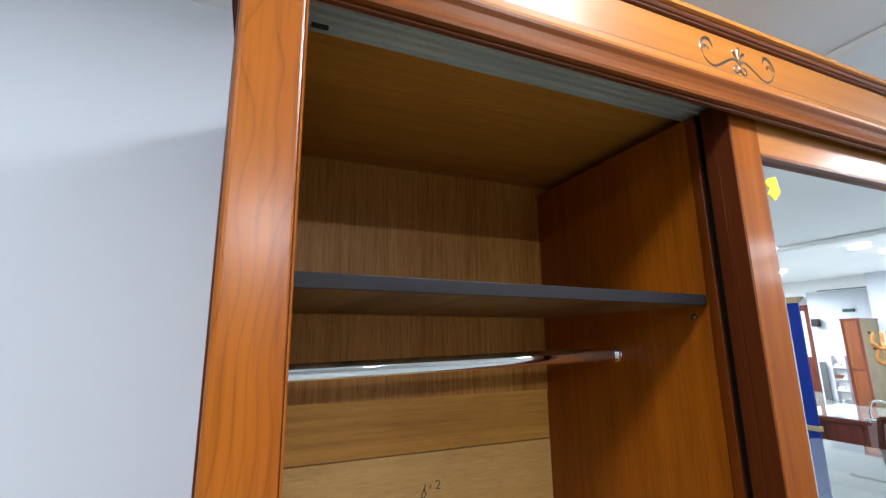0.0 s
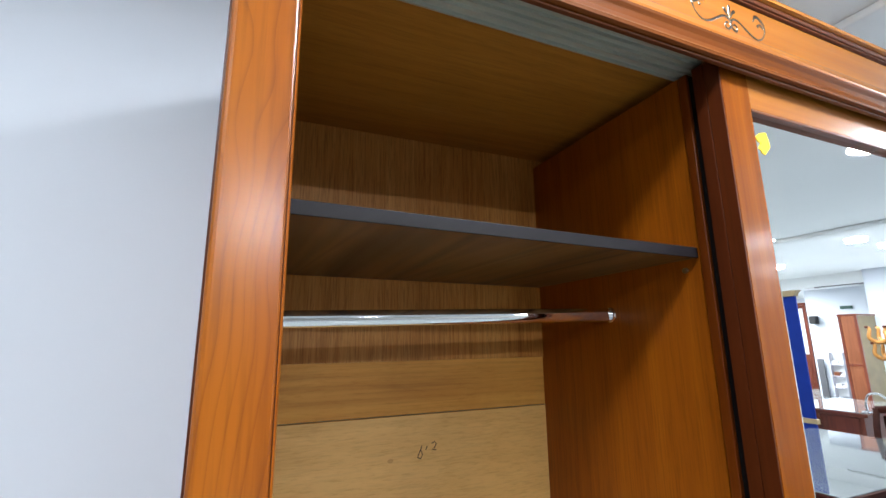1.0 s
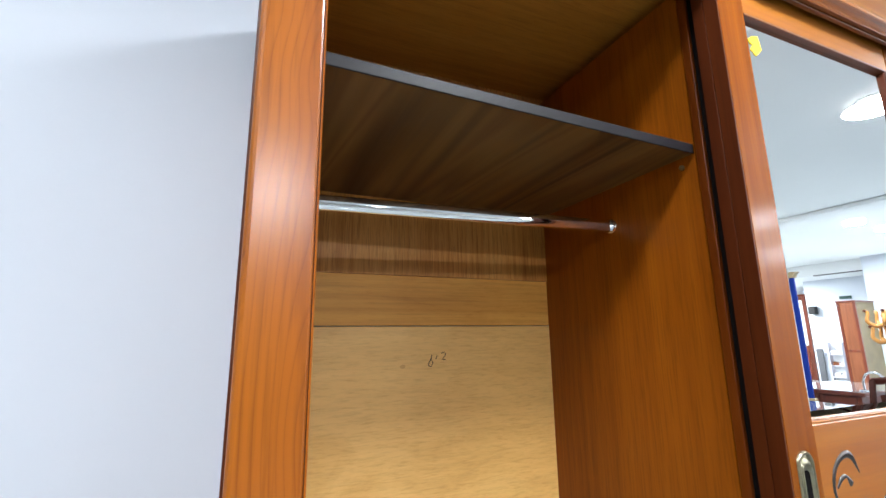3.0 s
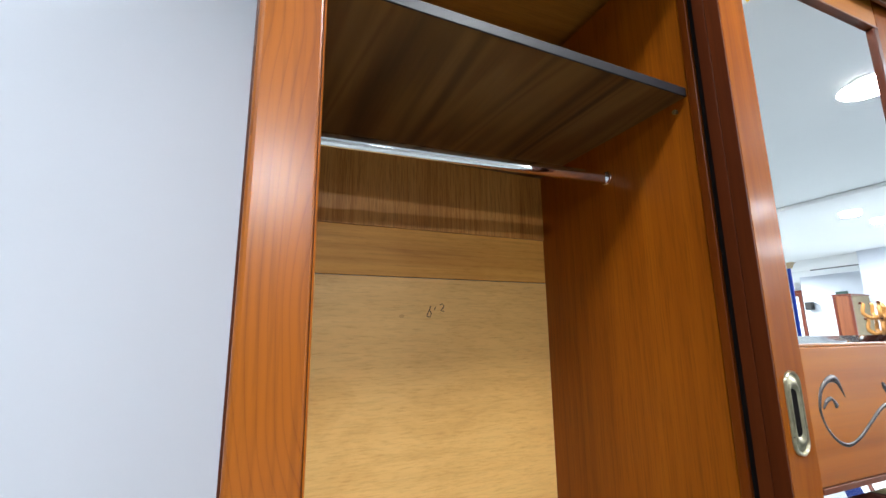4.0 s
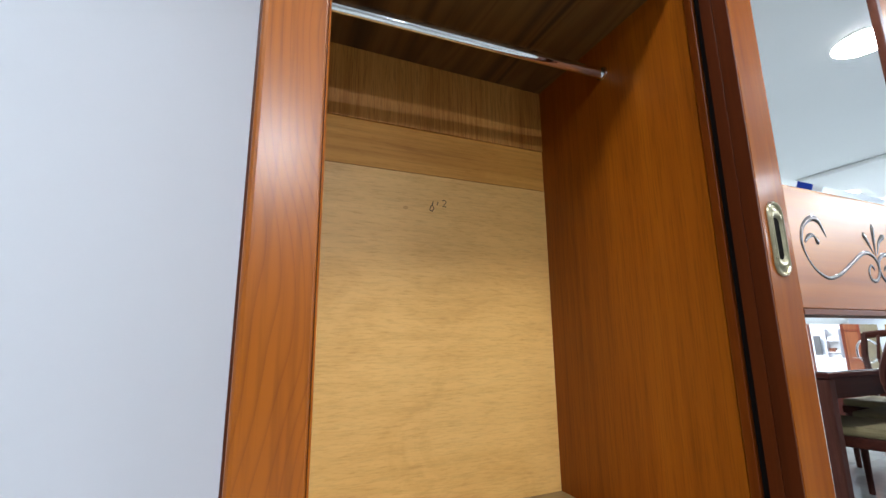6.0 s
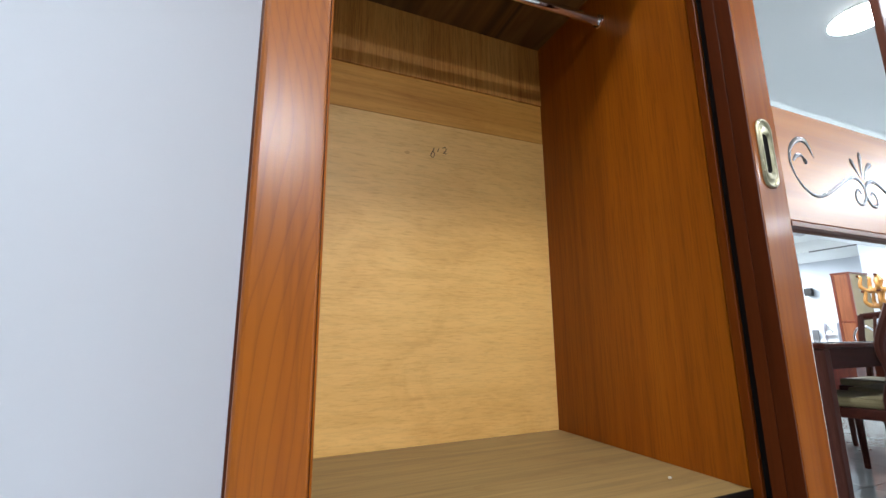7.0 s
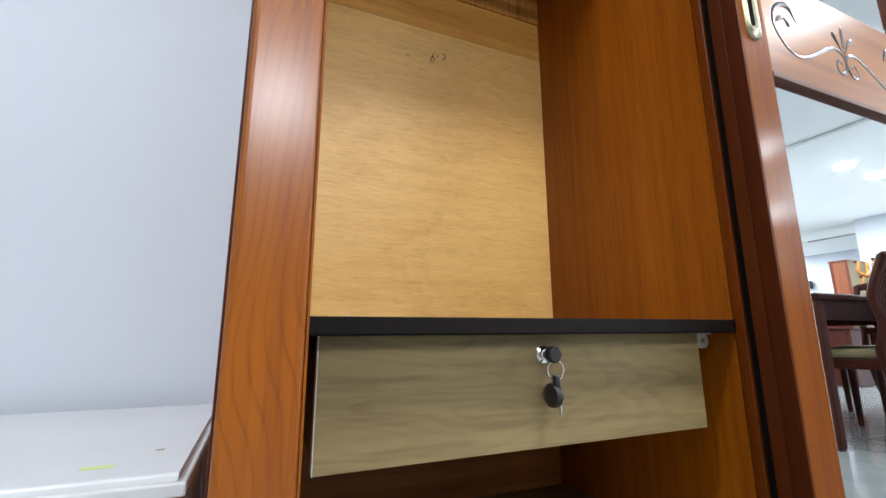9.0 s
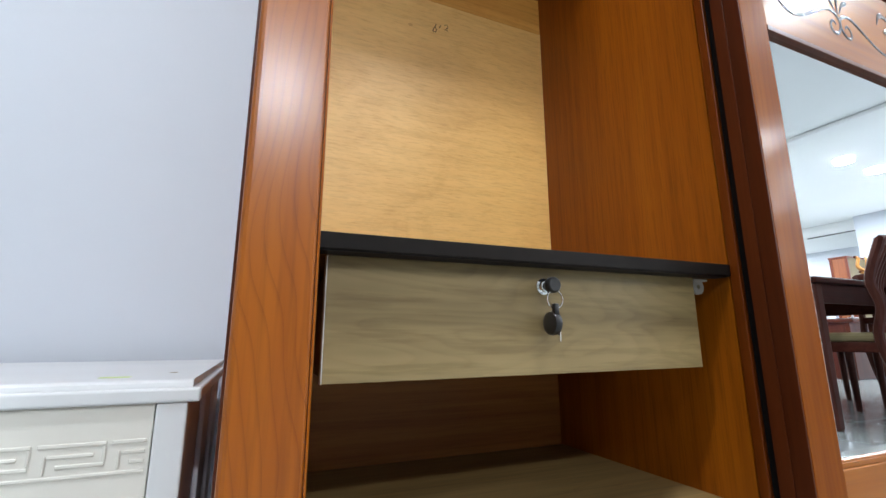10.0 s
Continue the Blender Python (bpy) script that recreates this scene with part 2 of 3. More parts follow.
OLIVE = plain("olive_brown_board", (0.15, 0.115, 0.055), 0.5, variation=0.15)
GREEN = plain("green_sign_face", (0.006, 0.055, 0.042), 0.5)
DARK_RAIL = plain("dark_grey_rail", (0.10, 0.10, 0.11), 0.5)


# ---- mesh helpers ----
def cuboid(bm, x0, x1, y0, y1, z0, z1, bevel=0.0, segments=2):
    verts = [bm.verts.new((x, y, z)) for x in (x0, x1) for y in (y0, y1) for z in (z0, z1)]
    faces = [bm.faces.new([verts[i] for i in f]) for f in ((0, 1, 3, 2), (4, 6, 7, 5), (0, 4, 5, 1), (2, 3, 7, 6), (0, 2, 6, 4), (1, 5, 7, 3))]
    if bevel:
        edges = list({e for f in faces for e in f.edges})
        bmesh.ops.bevel(bm, geom=edges, offset=bevel, segments=segments, affect="EDGES", profile=0.5)
    return bm


def box(*size, bevel=0.0, segments=2):
    return cuboid(bmesh.new(), *size, bevel=bevel, segments=segments)


def extrude_x(profile, x0, x1):
    """A bar along x from a closed (y, z) profile."""
    bm = bmesh.new()
    a = [bm.verts.new((x0, y, z)) for y, z in profile]
    b = [bm.verts.new((x1, y, z)) for y, z in profile]
    n = len(profile)
    for i in range(n):
        bm.faces.new((a[i], a[(i + 1) % n], b[(i + 1) % n], b[i]))
    bm.faces.new(a[::-1])
    bm.faces.new(b)
    return bm


def extrude_y(profile, y0, y1):
    """A plate facing -y from a closed (x, z) outline."""
    bm = bmesh.new()
    a = [bm.verts.new((x, y0, z)) for x, z in profile]
    b = [bm.verts.new((x, y1, z)) for x, z in profile]
    n = len(profile)
    for i in range(n):
        bm.faces.new((a[i], a[(i + 1) % n], b[(i + 1) % n], b[i]))
    bm.faces.new(a)
    bm.faces.new(b[::-1])
    return bm


def smooth_path(points, steps=6):
    """Catmull-Rom through the points."""
    pts = [Vector(p) for p in points]
    pts = [2 * pts[0] - pts[1]] + pts + [2 * pts[-1] - pts[-2]]
    out = []
    for i in range(1, len(pts) - 2):
        p0, p1, p2, p3 = pts[i - 1:i + 3]
        for s in range(steps):
            u = s / steps
            out.append(0.5 * (2 * p1 + (p2 - p0) * u + (2 * p0 - 5 * p1 + 4 * p2 - p3) * u * u + (3 * p1 - p0 - 3 * p2 + p3) * u ** 3))
    return out + [pts[-2]]


def tube(bm, points, radii, sides=8, flat=1.0):
    """A round rod along points; radii: one number or one a point; flat squeezes it along y."""
    n = len(points)
    if isinstance(radii, (int, float)):
        radii = [radii] * n
    loops = []
    for i, p in enumerate(points):
        p = Vector(p)
        way = (Vector(points[min(i + 1, n - 1)]) - Vector(points[max(i - 1, 0)])).normalized()
        side = way.cross(Vector((0, 1, 0)))
        if side.length < 1e-3:
            side = way.cross(Vector((1, 0, 0)))
        side.normalize()
        up = way.cross(side)
        loop = []
        for k in range(sides):
            a = 2 * math.pi * k / sides
            d = side * math.cos(a) + up * math.sin(a)
            d.y *= flat
            loop.append(bm.verts.new(p + d * radii[i]))
        loops.append(loop)
    for a, b in zip(loops, loops[1:]):
        for k in range(sides):
            bm.faces.new((a[k], a[(k + 1) % sides], b[(k + 1) % sides], b[k]))
    bm.faces.new(loops[0][::-1])
    bm.faces.new(loops[-1])
    return bm


def turned(bm, profile, centre, sides=20, axis="z"):
    """A turned body from (radius, height) pairs about an axis through centre."""
    loops = []
    for r, h in profile:
        loop = []
        for k in range(sides):
            a = 2 * math.pi * k / sides
            u, v = r * math.cos(a), r * math.sin(a)
            d = {"z": (u, v, h), "y": (u, h, v), "x": (h, u, v)}[axis]
            loop.append(bm.verts.new(Vector(centre) + Vector(d)))
        loops.append(loop)
    for a, b in zip(loops, loops[1:]):
        for k in range(sides):
            bm.faces.new((a[k], a[(k + 1) % sides], b[(k + 1) % sides], b[k]))
    bm.faces.new(loops[0][::-1])
    bm.faces.new(loops[-1])
    return bm


def finish(name, bm, material, soft=False):
    bmesh.ops.recalc_face_normals(bm, faces=bm.faces[:])
    data = bpy.data.meshes.new(name)
    bm.to_mesh(data)
    bm.free()
    data.materials.append(material)
    if soft:
        for p in data.polygons:
            p.use_smooth = True
        data.set_sharp_from_angle(angle=radians(40))
    return new(name, data)


def part(name, bm, material, parent, label="", soft=False):
    ob = finish(name, bm, material, soft)
    ob.parent = parent
    root = parent
    shift = Matrix.Identity(4)
    while root is not None:
        shift = root.matrix_basis.inverted() @ shift if root.parent is None else shift
        root = root.parent
    if parent.parent is None:
        ob.matrix_parent_inverse = shift
    return tagged(ob, label=label) if label else ob


def thing(name, at, label, category, group="", kind=""):
    ob = new(name)
    ob.empty_display_size = 0.1
    ob.matrix_basis = pose(*at)
    return tagged(ob, label, category, group, kind)


def structure(name, bm, material, label, category):
    return tagged(finish(name, bm, material), label, category, kind="structure")


# ---- the room ----
X0, X1, Y1 = -4.2, 16.0, -10.5
structure("wall_north", box(X0, X1, WALL_Y, WALL_Y + 0.15, 0, CEIL_FAR), WALLPAINT, "cool white painted wall behind the wardrobe", "wall")
structure("wall_south", box(X0, X1, Y1 - 0.15, Y1, 0, CEIL_FAR), ROOMPAINT, "plain cream painted showroom wall", "wall")
structure("wall_west", box(X0 - 0.15, X0, Y1, WALL_Y, 0, CEIL_FAR), ROOMPAINT, "plain cream painted showroom wall", "wall")
structure("wall_east", box(X1, X1 + 0.15, Y1, WALL_Y, 0, CEIL_FAR), WALLPAINT, "far white painted showroom wall", "wall")
structure("ceiling", box(X0, 4.7, Y1, WALL_Y, CEIL, CEIL + 0.12), CEILPAINT, "matt white lower ceiling above the wardrobe", "ceiling")
structure("ceiling_far", box(4.7, X1, Y1, WALL_Y, CEIL_FAR, CEIL_FAR + 0.12), CEILPAINT, "matt white raised showroom ceiling", "ceiling")
structure("trim", box(4.5, 4.74, Y1, WALL_Y, CEIL - 0.006, CEIL + 0.17, bevel=0.002), CEILPAINT, "white trim along the ceiling step", "trim")
structure("ceiling_pipe", tube(bmesh.new(), [(4.42, Y1, CEIL - 0.024), (4.42, WALL_Y, CEIL - 0.024)], 0.023, 16), CEILPAINT, "pale blue-white pipe along the ceiling step", "pipe")
structure("trim_pipe", box(0.98, 1.05, Y1, WALL_Y, CEIL - 0.03, CEIL - 0.001, bevel=0.006), CEILPAINT, "white trunking along the ceiling", "trim")
structure("beam", box(9.8, 10.0, Y1, -4.15, 2.525, CEIL_FAR), CEILPAINT, "white bulkhead across the far room", "beam")
structure("beam_rail", box(9.76, 9.798, -5.0, -4.19, 2.505, 2.524), DARK_RAIL, "dark rail under the bulkhead", "rail")
structure("pillar", box(9.6, 10.1, -4.12, -1.0, 0, CEIL_FAR), WALLPAINT, "pale blue-white wall pier", "pillar")
ground = structure("floor", box(X0, X1, Y1, WALL_Y, -0.1, -0.004), GROUT, "polished grey marble tile floor", "floor")

# fittings for every lamp, the added unseen far ones too
for lx, ly in NEAR_LAMPS + FAR_LAMPS:
    h = CEIL if (lx, ly) in NEAR_LAMPS else CEIL_FAR
    d = thing("downlight", (lx, ly, h), "round lit recessed downlight in the ceiling", "ceiling light", "ceiling downlights")
    r = 0.068 if h == CEIL else 0.11
    part("trim_ring", turned(bmesh.new(), [(r + 0.001, -0.001), (r + 0.012, -0.001), (r + 0.010, -0.006), (r + 0.001, -0.008)], (lx, ly, h), 28), CEILPAINT, d)
    part("lens", turned(bmesh.new(), [(r, -0.001), (r * 0.97, -0.018), (r * 0.8, -0.032), (r * 0.45, -0.041), (r * 0.06, -0.043)], (lx, ly, h), 28), LAMPGLASS, d, "glowing domed lens", soft=True)

# ---- the wardrobe ----
FACE = -0.15
w = thing("wardrobe", (0, 0.15, 0), "honey-brown wooden sliding wardrobe with mirrored doors pushed open", "wardrobe")
stile = part("stile", box(-0.772, -0.705, FACE, FACE + 0.03, 0.0, 2.019, bevel=0.006, segments=3), HONEY_V, w, "glossy honey-brown front post")
part("stile", box(0.705, 0.772, FACE, FACE + 0.03, 0.0, 2.019, bevel=0.006, segments=3), HONEY_V, w, "glossy honey-brown front post")
part("bead", tube(bmesh.new(), [(-0.7725, FACE + 0.010, 0.0), (-0.7725, FACE + 0.010, 2.012)], 0.002), UMBER_V, w, "thin dark bead on the post edge")
part("bead_line", box(-0.7085, -0.7077, FACE - 0.0004, FACE + 0.001, 0.0, 2.012, bevel=0.0003, segments=1), UMBER_V, stile, "thin dark line along the post")
part("side_panel", box(-0.77, -0.745, FACE + 0.0305, WALL_Y - 0.004, 0.0, 2.10), HONEY_V, w)
part("side_panel", box(0.745, 0.77, FACE + 0.0305, WALL_Y - 0.004, 0.0, 2.10), UMBER_V, w)
part("inner_side", box(-0.7445, -0.7405, -0.03, 0.4515, 0.191, 2.084), VENEER_V, w, "brown veneered inner side")
part("partition", box(0.0, 0.02, -0.0400, 0.456, 0.0, 2.058), VENEER_V, w, "brown veneered inner partition")
part("partition_lipping", box(-0.0016, 0.021, -0.0605, -0.0420, 0.0, 2.058, bevel=0.0025), LIPPING, w, "reddish edge lipping")
part("top_panel", box(-0.744, 0.744, -0.03, WALL_Y - 0.004, 2.085, 2.10), VENEER_TOP, w, "dull brown top board")
part("back_panel", box(-0.744, 0.744, 0.452, 0.462, 1.515, 2.084), VENEER_BACK, w, "brown back veneer with fine upright stripes")
part("back_strip", box(-0.744, 0.744, 0.457, 0.465, 1.3925, 1.5145), PLY_DARK, w, "amber plywood strip")
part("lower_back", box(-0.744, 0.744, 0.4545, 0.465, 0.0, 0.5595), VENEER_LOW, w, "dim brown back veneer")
back = part("back_board", box(-0.744, 0.744, 0.4555, 0.465, 0.56, 1.3900), PLY, w, "pale plywood back board")
part("bottom_panel", box(-0.744, 0.744, -0.03, 0.451, 0.165, 0.19), BOTTOM, w, "tan laminate bottom board")
part("plinth", box(-0.704, 0.704, FACE + 0.004, FACE + 0.024, 0.0, 0.15, bevel=0.003), HONEY_H, w)
part("bottom_rail_track", box(-0.704, 0.704, FACE + 0.025, -0.045, 0.13, 0.164), ALU, w)


def sag(bm, degrees=0.45, back=0.010):
    """Tips a bmesh down towards the left about the partition, and up a little towards the back."""
    for v in bm.verts:
        v.co.z += math.tan(radians(degrees)) * v.co.x + back * max(0.0, v.co.y)
    return bm


def askew(bm, slope=0.024):
    """Draws the front of a shelf forward towards its left end."""
    for v in bm.verts:
        if v.co.y < 0:
            v.co.y += slope * v.co.x
    return bm


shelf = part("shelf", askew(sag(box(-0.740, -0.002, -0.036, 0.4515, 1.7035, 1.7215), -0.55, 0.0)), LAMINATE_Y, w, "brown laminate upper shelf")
part("edge_band", askew(sag(box(-0.740, -0.002, -0.0395, -0.0365, 1.703, 1.722, bevel=0.001), -0.55, 0.0)), BANDING, shelf, "charcoal edge band")
low = part("shelf", sag(box(-0.740, -0.002, -0.042, 0.4515, 0.5605, 0.5795)), BOTTOM, w, "tan laminate lower shelf")
part("edge_band", sag(box(-0.740, -0.002, -0.0455, -0.0425, 0.56, 0.58, bevel=0.001)), BANDING_LOW, low, "charcoal edge band")
# dark strip added in place of the shade under the shelf's front
part("edge_seal", sag(box(-0.739, -0.002, -0.0424, -0.0145, 0.5588, 0.5603)), BANDING, low)
for px, py in ((-0.645, 0.0), (-0.075, 0.05)):
    part("shelf_pin", turned(bmesh.new(), [(0.0028, -0.004), (0.0028, 0.0025), (0.0015, 0.0035)], (px, py, 0.58 + 0.00785 * px), 10), PLASTIC, low, "small white plastic cap")

rod = part("hanging_rod", tube(bmesh.new(), [(-0.744, 0.19, 1.598), (-0.004, 0.19, 1.614)], 0.0145, 24, 0.6), CHROME, w, "chrome clothes rail", soft=True)
part("rod_socket", turned(bmesh.new(), [(0.0165, 0.0), (0.0165, -0.002), (0.0152, -0.003), (0.0152, -0.007), (0.013, -0.007)], (0.0, 0.19, 1.614), 20, "x"), CHROME, rod, soft=True)
clip = part("shelf_bracket", turned(bmesh.new(), [(0.0135, 0.0), (0.0135, 0.006), (0.010, 0.009)], (-0.022, 0.003, 0.5455), 18, "y"), PLASTIC, w, "milky plastic shelf bracket", soft=True)
part("bracket_tab", box(-0.036, -0.0005, 0.0, 0.02, 0.5555, 0.5595, bevel=0.0015), PLASTIC, clip)
part("bracket_screw", turned(bmesh.new(), [(0.0042, 0.0), (0.0042, -0.0015), (0.002, -0.0022)], (-0.022, 0.0045, 0.5455), 12, "y"), BRASS, clip, "small dark screw", soft=True)
part("shelf_peg", turned(bmesh.new(), [(0.005, -0.0005), (0.005, -0.006), (0.003, -0.007)], (0.0, -0.011, 1.684), 14, "x"), BRASS, w)

# aluminium running track under the head
tr = part("track", box(-0.704, 0.704, -0.142, -0.032, 2.066, 2.0695), ALU, w, "grooved aluminium sliding track")
for ty in (-0.142, -0.112, -0.086, -0.071, -0.055, -0.036):
    part("track_rib", box(-0.704, 0.704, ty, ty + 0.003, 2.059, 2.0658), ALU, tr)
part("track_stop", box(-0.695, -0.672, -0.052, -0.041, 2.058, 2.0657, bevel=0.002), BLACK, tr, "small black stop block")
part("head_board", box(-0.744, 0.744, -0.142, -0.031, 2.07, 2.0845), VENEER_TOP, w)

# cornice
cor = part("cornice", box(-0.775, 0.775, FACE + 0.002, FACE + 0.03, 2.0885, 2.157, bevel=0.001), FRIEZE, w, "honey-brown frieze with a carved scroll")
part("lower_moulding", extrude_x([(FACE + 0.010, 2.020), (FACE - 0.002, 2.020), (FACE - 0.006, 2.023), (FACE - 0.007, 2.028), (FACE - 0.004, 2.031), (FACE - 0.001, 2.037), (FACE + 0.001, 2.046), (FACE - 0.0005, 2.056), (FACE - 0.004, 2.063), (FACE - 0.0045, 2.0675), (FACE + 0.010, 2.0675)], -0.782, 0.782), HOLLOW, cor, "hollow lower moulding")
part("under_edge", box(-0.704, 0.704, FACE + 0.001, FACE + 0.009, 2.0165, 2.0198, bevel=0.001), UMBER, cor, "dark lower edge")
part("upper_bead", extrude_x([(FACE + 0.03, 2.068), (FACE - 0.004, 2.068), (FACE - 0.005, 2.072), (FACE - 0.0035, 2.083), (FACE + 0.0005, 2.0862), (FACE + 0.03, 2.0862)], -0.781, 0.781), FRIEZE, cor)
part("groove", box(-0.776, 0.776, FACE + 0.0008, FACE + 0.0015, 2.0866, 2.0895), UMBER, cor, "dark groove line")
part("crown_moulding", extrude_x([(FACE + 0.03, 2.1575), (FACE + 0.001, 2.1575), (FACE - 0.003, 2.159), (FACE - 0.003, 2.162), (FACE - 0.006, 2.163), (FACE - 0.008, 2.166), (FACE - 0.008, 2.169), (FACE + 0.03, 2.169)], -0.79, 0.79), UMBER, cor, "dark stepped crown moulding")
part("crown_cap", extrude_x([(FACE + 0.06, 2.1695), (FACE - 0.010, 2.1695), (FACE - 0.014, 2.172), (FACE - 0.014, 2.180), (FACE - 0.010, 2.184), (FACE + 0.06, 2.184)], -0.797, 0.797), FRIEZE, cor)
part("cornice_return", box(-0.795, -0.75, FACE + 0.0605, WALL_Y - 0.004, 2.1005, 2.245), UMBER_V, cor)

SCROLL = [(-0.161, 0.017), (-0.179, 0.046), (-0.203, 0.048), (-0.228, 0.032), (-0.239, 0.006), (-0.235, -0.015), (-0.225, -0.032), (-0.205, -0.050), (-0.174, -0.060), (-0.137, -0.051), (-0.094, -0.029), (-0.050, -0.007), (-0.022, -0.006), (-0.003, -0.020), (-0.002, -0.042), (-0.017, -0.058), (-0.035, -0.056), (-0.038, -0.040), (-0.026, -0.029), (-0.017, -0.037)]
HOOK = [(-0.188, 0.001), (-0.200, 0.016), (-0.216, 0.014), (-0.230, 0.002)]
PETALS = [[(0.004, 0.056), (0.0, 0.022), (-0.003, -0.008)], [(-0.036, 0.036), (-0.022, 0.016), (-0.008, -0.004)], [(0.042, 0.036), (0.020, 0.022), (0.003, -0.006)]]


def ornament(parent, cx, y, cz, sx, sz, r):
    """A symmetrical carved scroll with three petals, in one mesh."""
    bm = bmesh.new()
    for sign in (-1, 1):
        for line in (SCROLL, HOOK):
            pts = smooth_path([(cx - sign * px * sx, y, cz + pz * sz) for px, pz in line])
            n = len(pts) - 1
            width = [r * min(1, 0.15 + 14 * i / n) * (1.7 - 1.15 * i / (0.3 * n)) if i < 0.3 * n else r * (0.55 + 0.45 * math.sin(math.pi * (i / n - 0.3) / 0.7)) for i in range(n + 1)]
            tube(bm, pts, width, 8, 0.35)
    for line in PETALS:
        pts = smooth_path([(cx + px * sx, y, cz + pz * sz) for px, pz in line])
        n = len(pts) - 1
        tube(bm, pts, [r * min(1, 0.3 + 5 * i / n) * (1.7 - 1.4 * i / n) for i in range(n + 1)], 8, 0.35)
    return part("scroll_ornament", bm, INLAY, parent, "silvered carved scroll with three petals", soft=True)


ornament(cor, 0.012, FACE + 0.002, 2.121, 0.40, 0.45, 0.0024)

# sliding doors
DOOR_L, DOOR_R, DY0, DY1 = -0.014, 0.690, -0.131, -0.1055
MIR_L, MIR_R, BACKING = 0.059, 0.549, -0.112


def bevelled_mirror(x0, x1, z0, z1, y, rim=0.014, fall=0.0025):
    bm = bmesh.new()
    outer = [bm.verts.new((x, y + fall, z)) for x, z in ((x0, z0), (x1, z0), (x1, z1), (x0, z1))]
    inner = [bm.verts.new((x, y, z)) for x, z in ((x0 + rim, z0 + rim), (x1 - rim, z0 + rim), (x1 - rim, z1 - rim), (x0 + rim, z1 - rim))]
    behind = [bm.verts.new((x, y + 0.006, z)) for x, z in ((x0, z0), (x1, z0), (x1, z1), (x0, z1))]
    bm.faces.new(inner)
    for i in range(4):
        j = (i + 1) % 4
        bm.faces.new((outer[i], outer[j], inner[j], inner[i]))
        bm.faces.new((behind[i], behind[j], outer[j], outer[i]))
    bm.faces.new(behind[::-1])
    return bm


door = part("sliding_door", box(DOOR_L + 0.002, DOOR_R, BACKING + 0.0005, DY1, 0.152, 2.05), UMBER_V, w, "honey-brown sliding door with two bevelled mirrors")
part("door_edge", box(DOOR_L - 0.0005, DOOR_L + 0.0025, DY0 + 0.0006, DY1 + 0.0005, 0.152, 2.05, bevel=0.0005), UMBER_V, door, "dark stained door edge")
part("door_stile", box(DOOR_L + 0.003, MIR_L, DY0, BACKING, 0.152, 2.05, bevel=0.0007), LACQUER_V, door)
part("door_stile", box(MIR_R + 0.022, DOOR_R, DY0, BACKING, 0.152, 2.05, bevel=0.0007), LACQUER_V, door)
part("door_rail", box(MIR_L + 0.0005, MIR_R + 0.0215, DY0 + 0.001, BACKING, 1.961, 2.05, bevel=0.002), FRIEZE, door)
part("door_panel", box(MIR_L + 0.0005, MIR_R + 0.0215, DY0 + 0.001, BACKING, 1.012, 1.222, bevel=0.002), HONEY_H, door)
part("door_rail", box(MIR_L + 0.0005, MIR_R + 0.0215, DY0 + 0.001, BACKING, 0.152, 0.264, bevel=0.002), HONEY_H, door)
for za, zb, upper in ((1.9555, 1.9605, True), (1.2225, 1.2255, False), (1.002, 1.0115, True), (0.2645, 0.272, False)):
    part("glazing_bead", box(MIR_L + 0.0005, MIR_R + 0.0215, DY0 - 0.001 if upper else DY0 + 0.003, BACKING, za, zb, bevel=0.001), UMBER if upper else HONEY_H, door, "dark glazing bead" if upper else "honey glazing bead")
for za, zb in ((1.226, 1.955), (0.2725, 1.0015)):
    part("glazing_bead", box(MIR_R + 0.0005, MIR_R + 0.0215, DY0 - 0.001, BACKING, za, zb, bevel=0.003), UMBER_V, door, "dark glazing bead")
    part("mirror", bevelled_mirror(MIR_L + 0.0005, MIR_R, za, zb, -0.1235), MIRROR, door, "bevelled mirror glass")
ornament(door, 0.318, DY0 + 0.001, 1.123, 0.96, 0.96, 0.0042)

HX, HZ, HL, HW = 0.022, 1.125, 0.126, 0.038


def oval(cx, cz, width, length, steps=10):
    out = []
    for i in range(2 * steps + 2):
        top = i <= steps
        a = math.pi * (i if top else i - 1) / steps
        out.append((cx + width / 2 * math.cos(a), cz + (1 if top else -1) * (length - width) / 2 + width / 2 * math.sin(a)))
    return out


def oval_ring(cx, cz, rings):
    bm = bmesh.new()
    loops = [[bm.verts.new((x, y, z)) for x, z in oval(cx, cz, wd, ln)] for wd, ln, y in rings]
    for a, b in zip(loops, loops[1:]):
        for k in range(len(a)):
            bm.faces.new((a[k], a[(k + 1) % len(a)], b[(k + 1) % len(a)], b[k]))
    return bm


part("handle", oval_ring(HX, HZ, [(HW, HL, DY0 + 0.001), (HW - 0.001, HL - 0.001, DY0 - 0.003), (HW - 0.004, HL - 0.004, DY0 - 0.0045), (HW - 0.007, HL - 0.008, DY0 - 0.004), (HW - 0.009, HL - 0.012, DY0 - 0.0012), (HW - 0.012, HL - 0.022, DY0 - 0.0012), (HW - 0.014, HL - 0.030, DY0 - 0.0040), (HW - 0.017, HL - 0.040, DY0 - 0.0044), (HW - 0.021, HL - 0.056, DY0 - 0.0008)]), BRASS, door, "antique brass flush pull", soft=True)
# flat black plate, the recess's shade put into its colour
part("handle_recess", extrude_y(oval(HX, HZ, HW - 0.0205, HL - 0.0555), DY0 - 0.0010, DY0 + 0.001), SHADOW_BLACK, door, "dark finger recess")
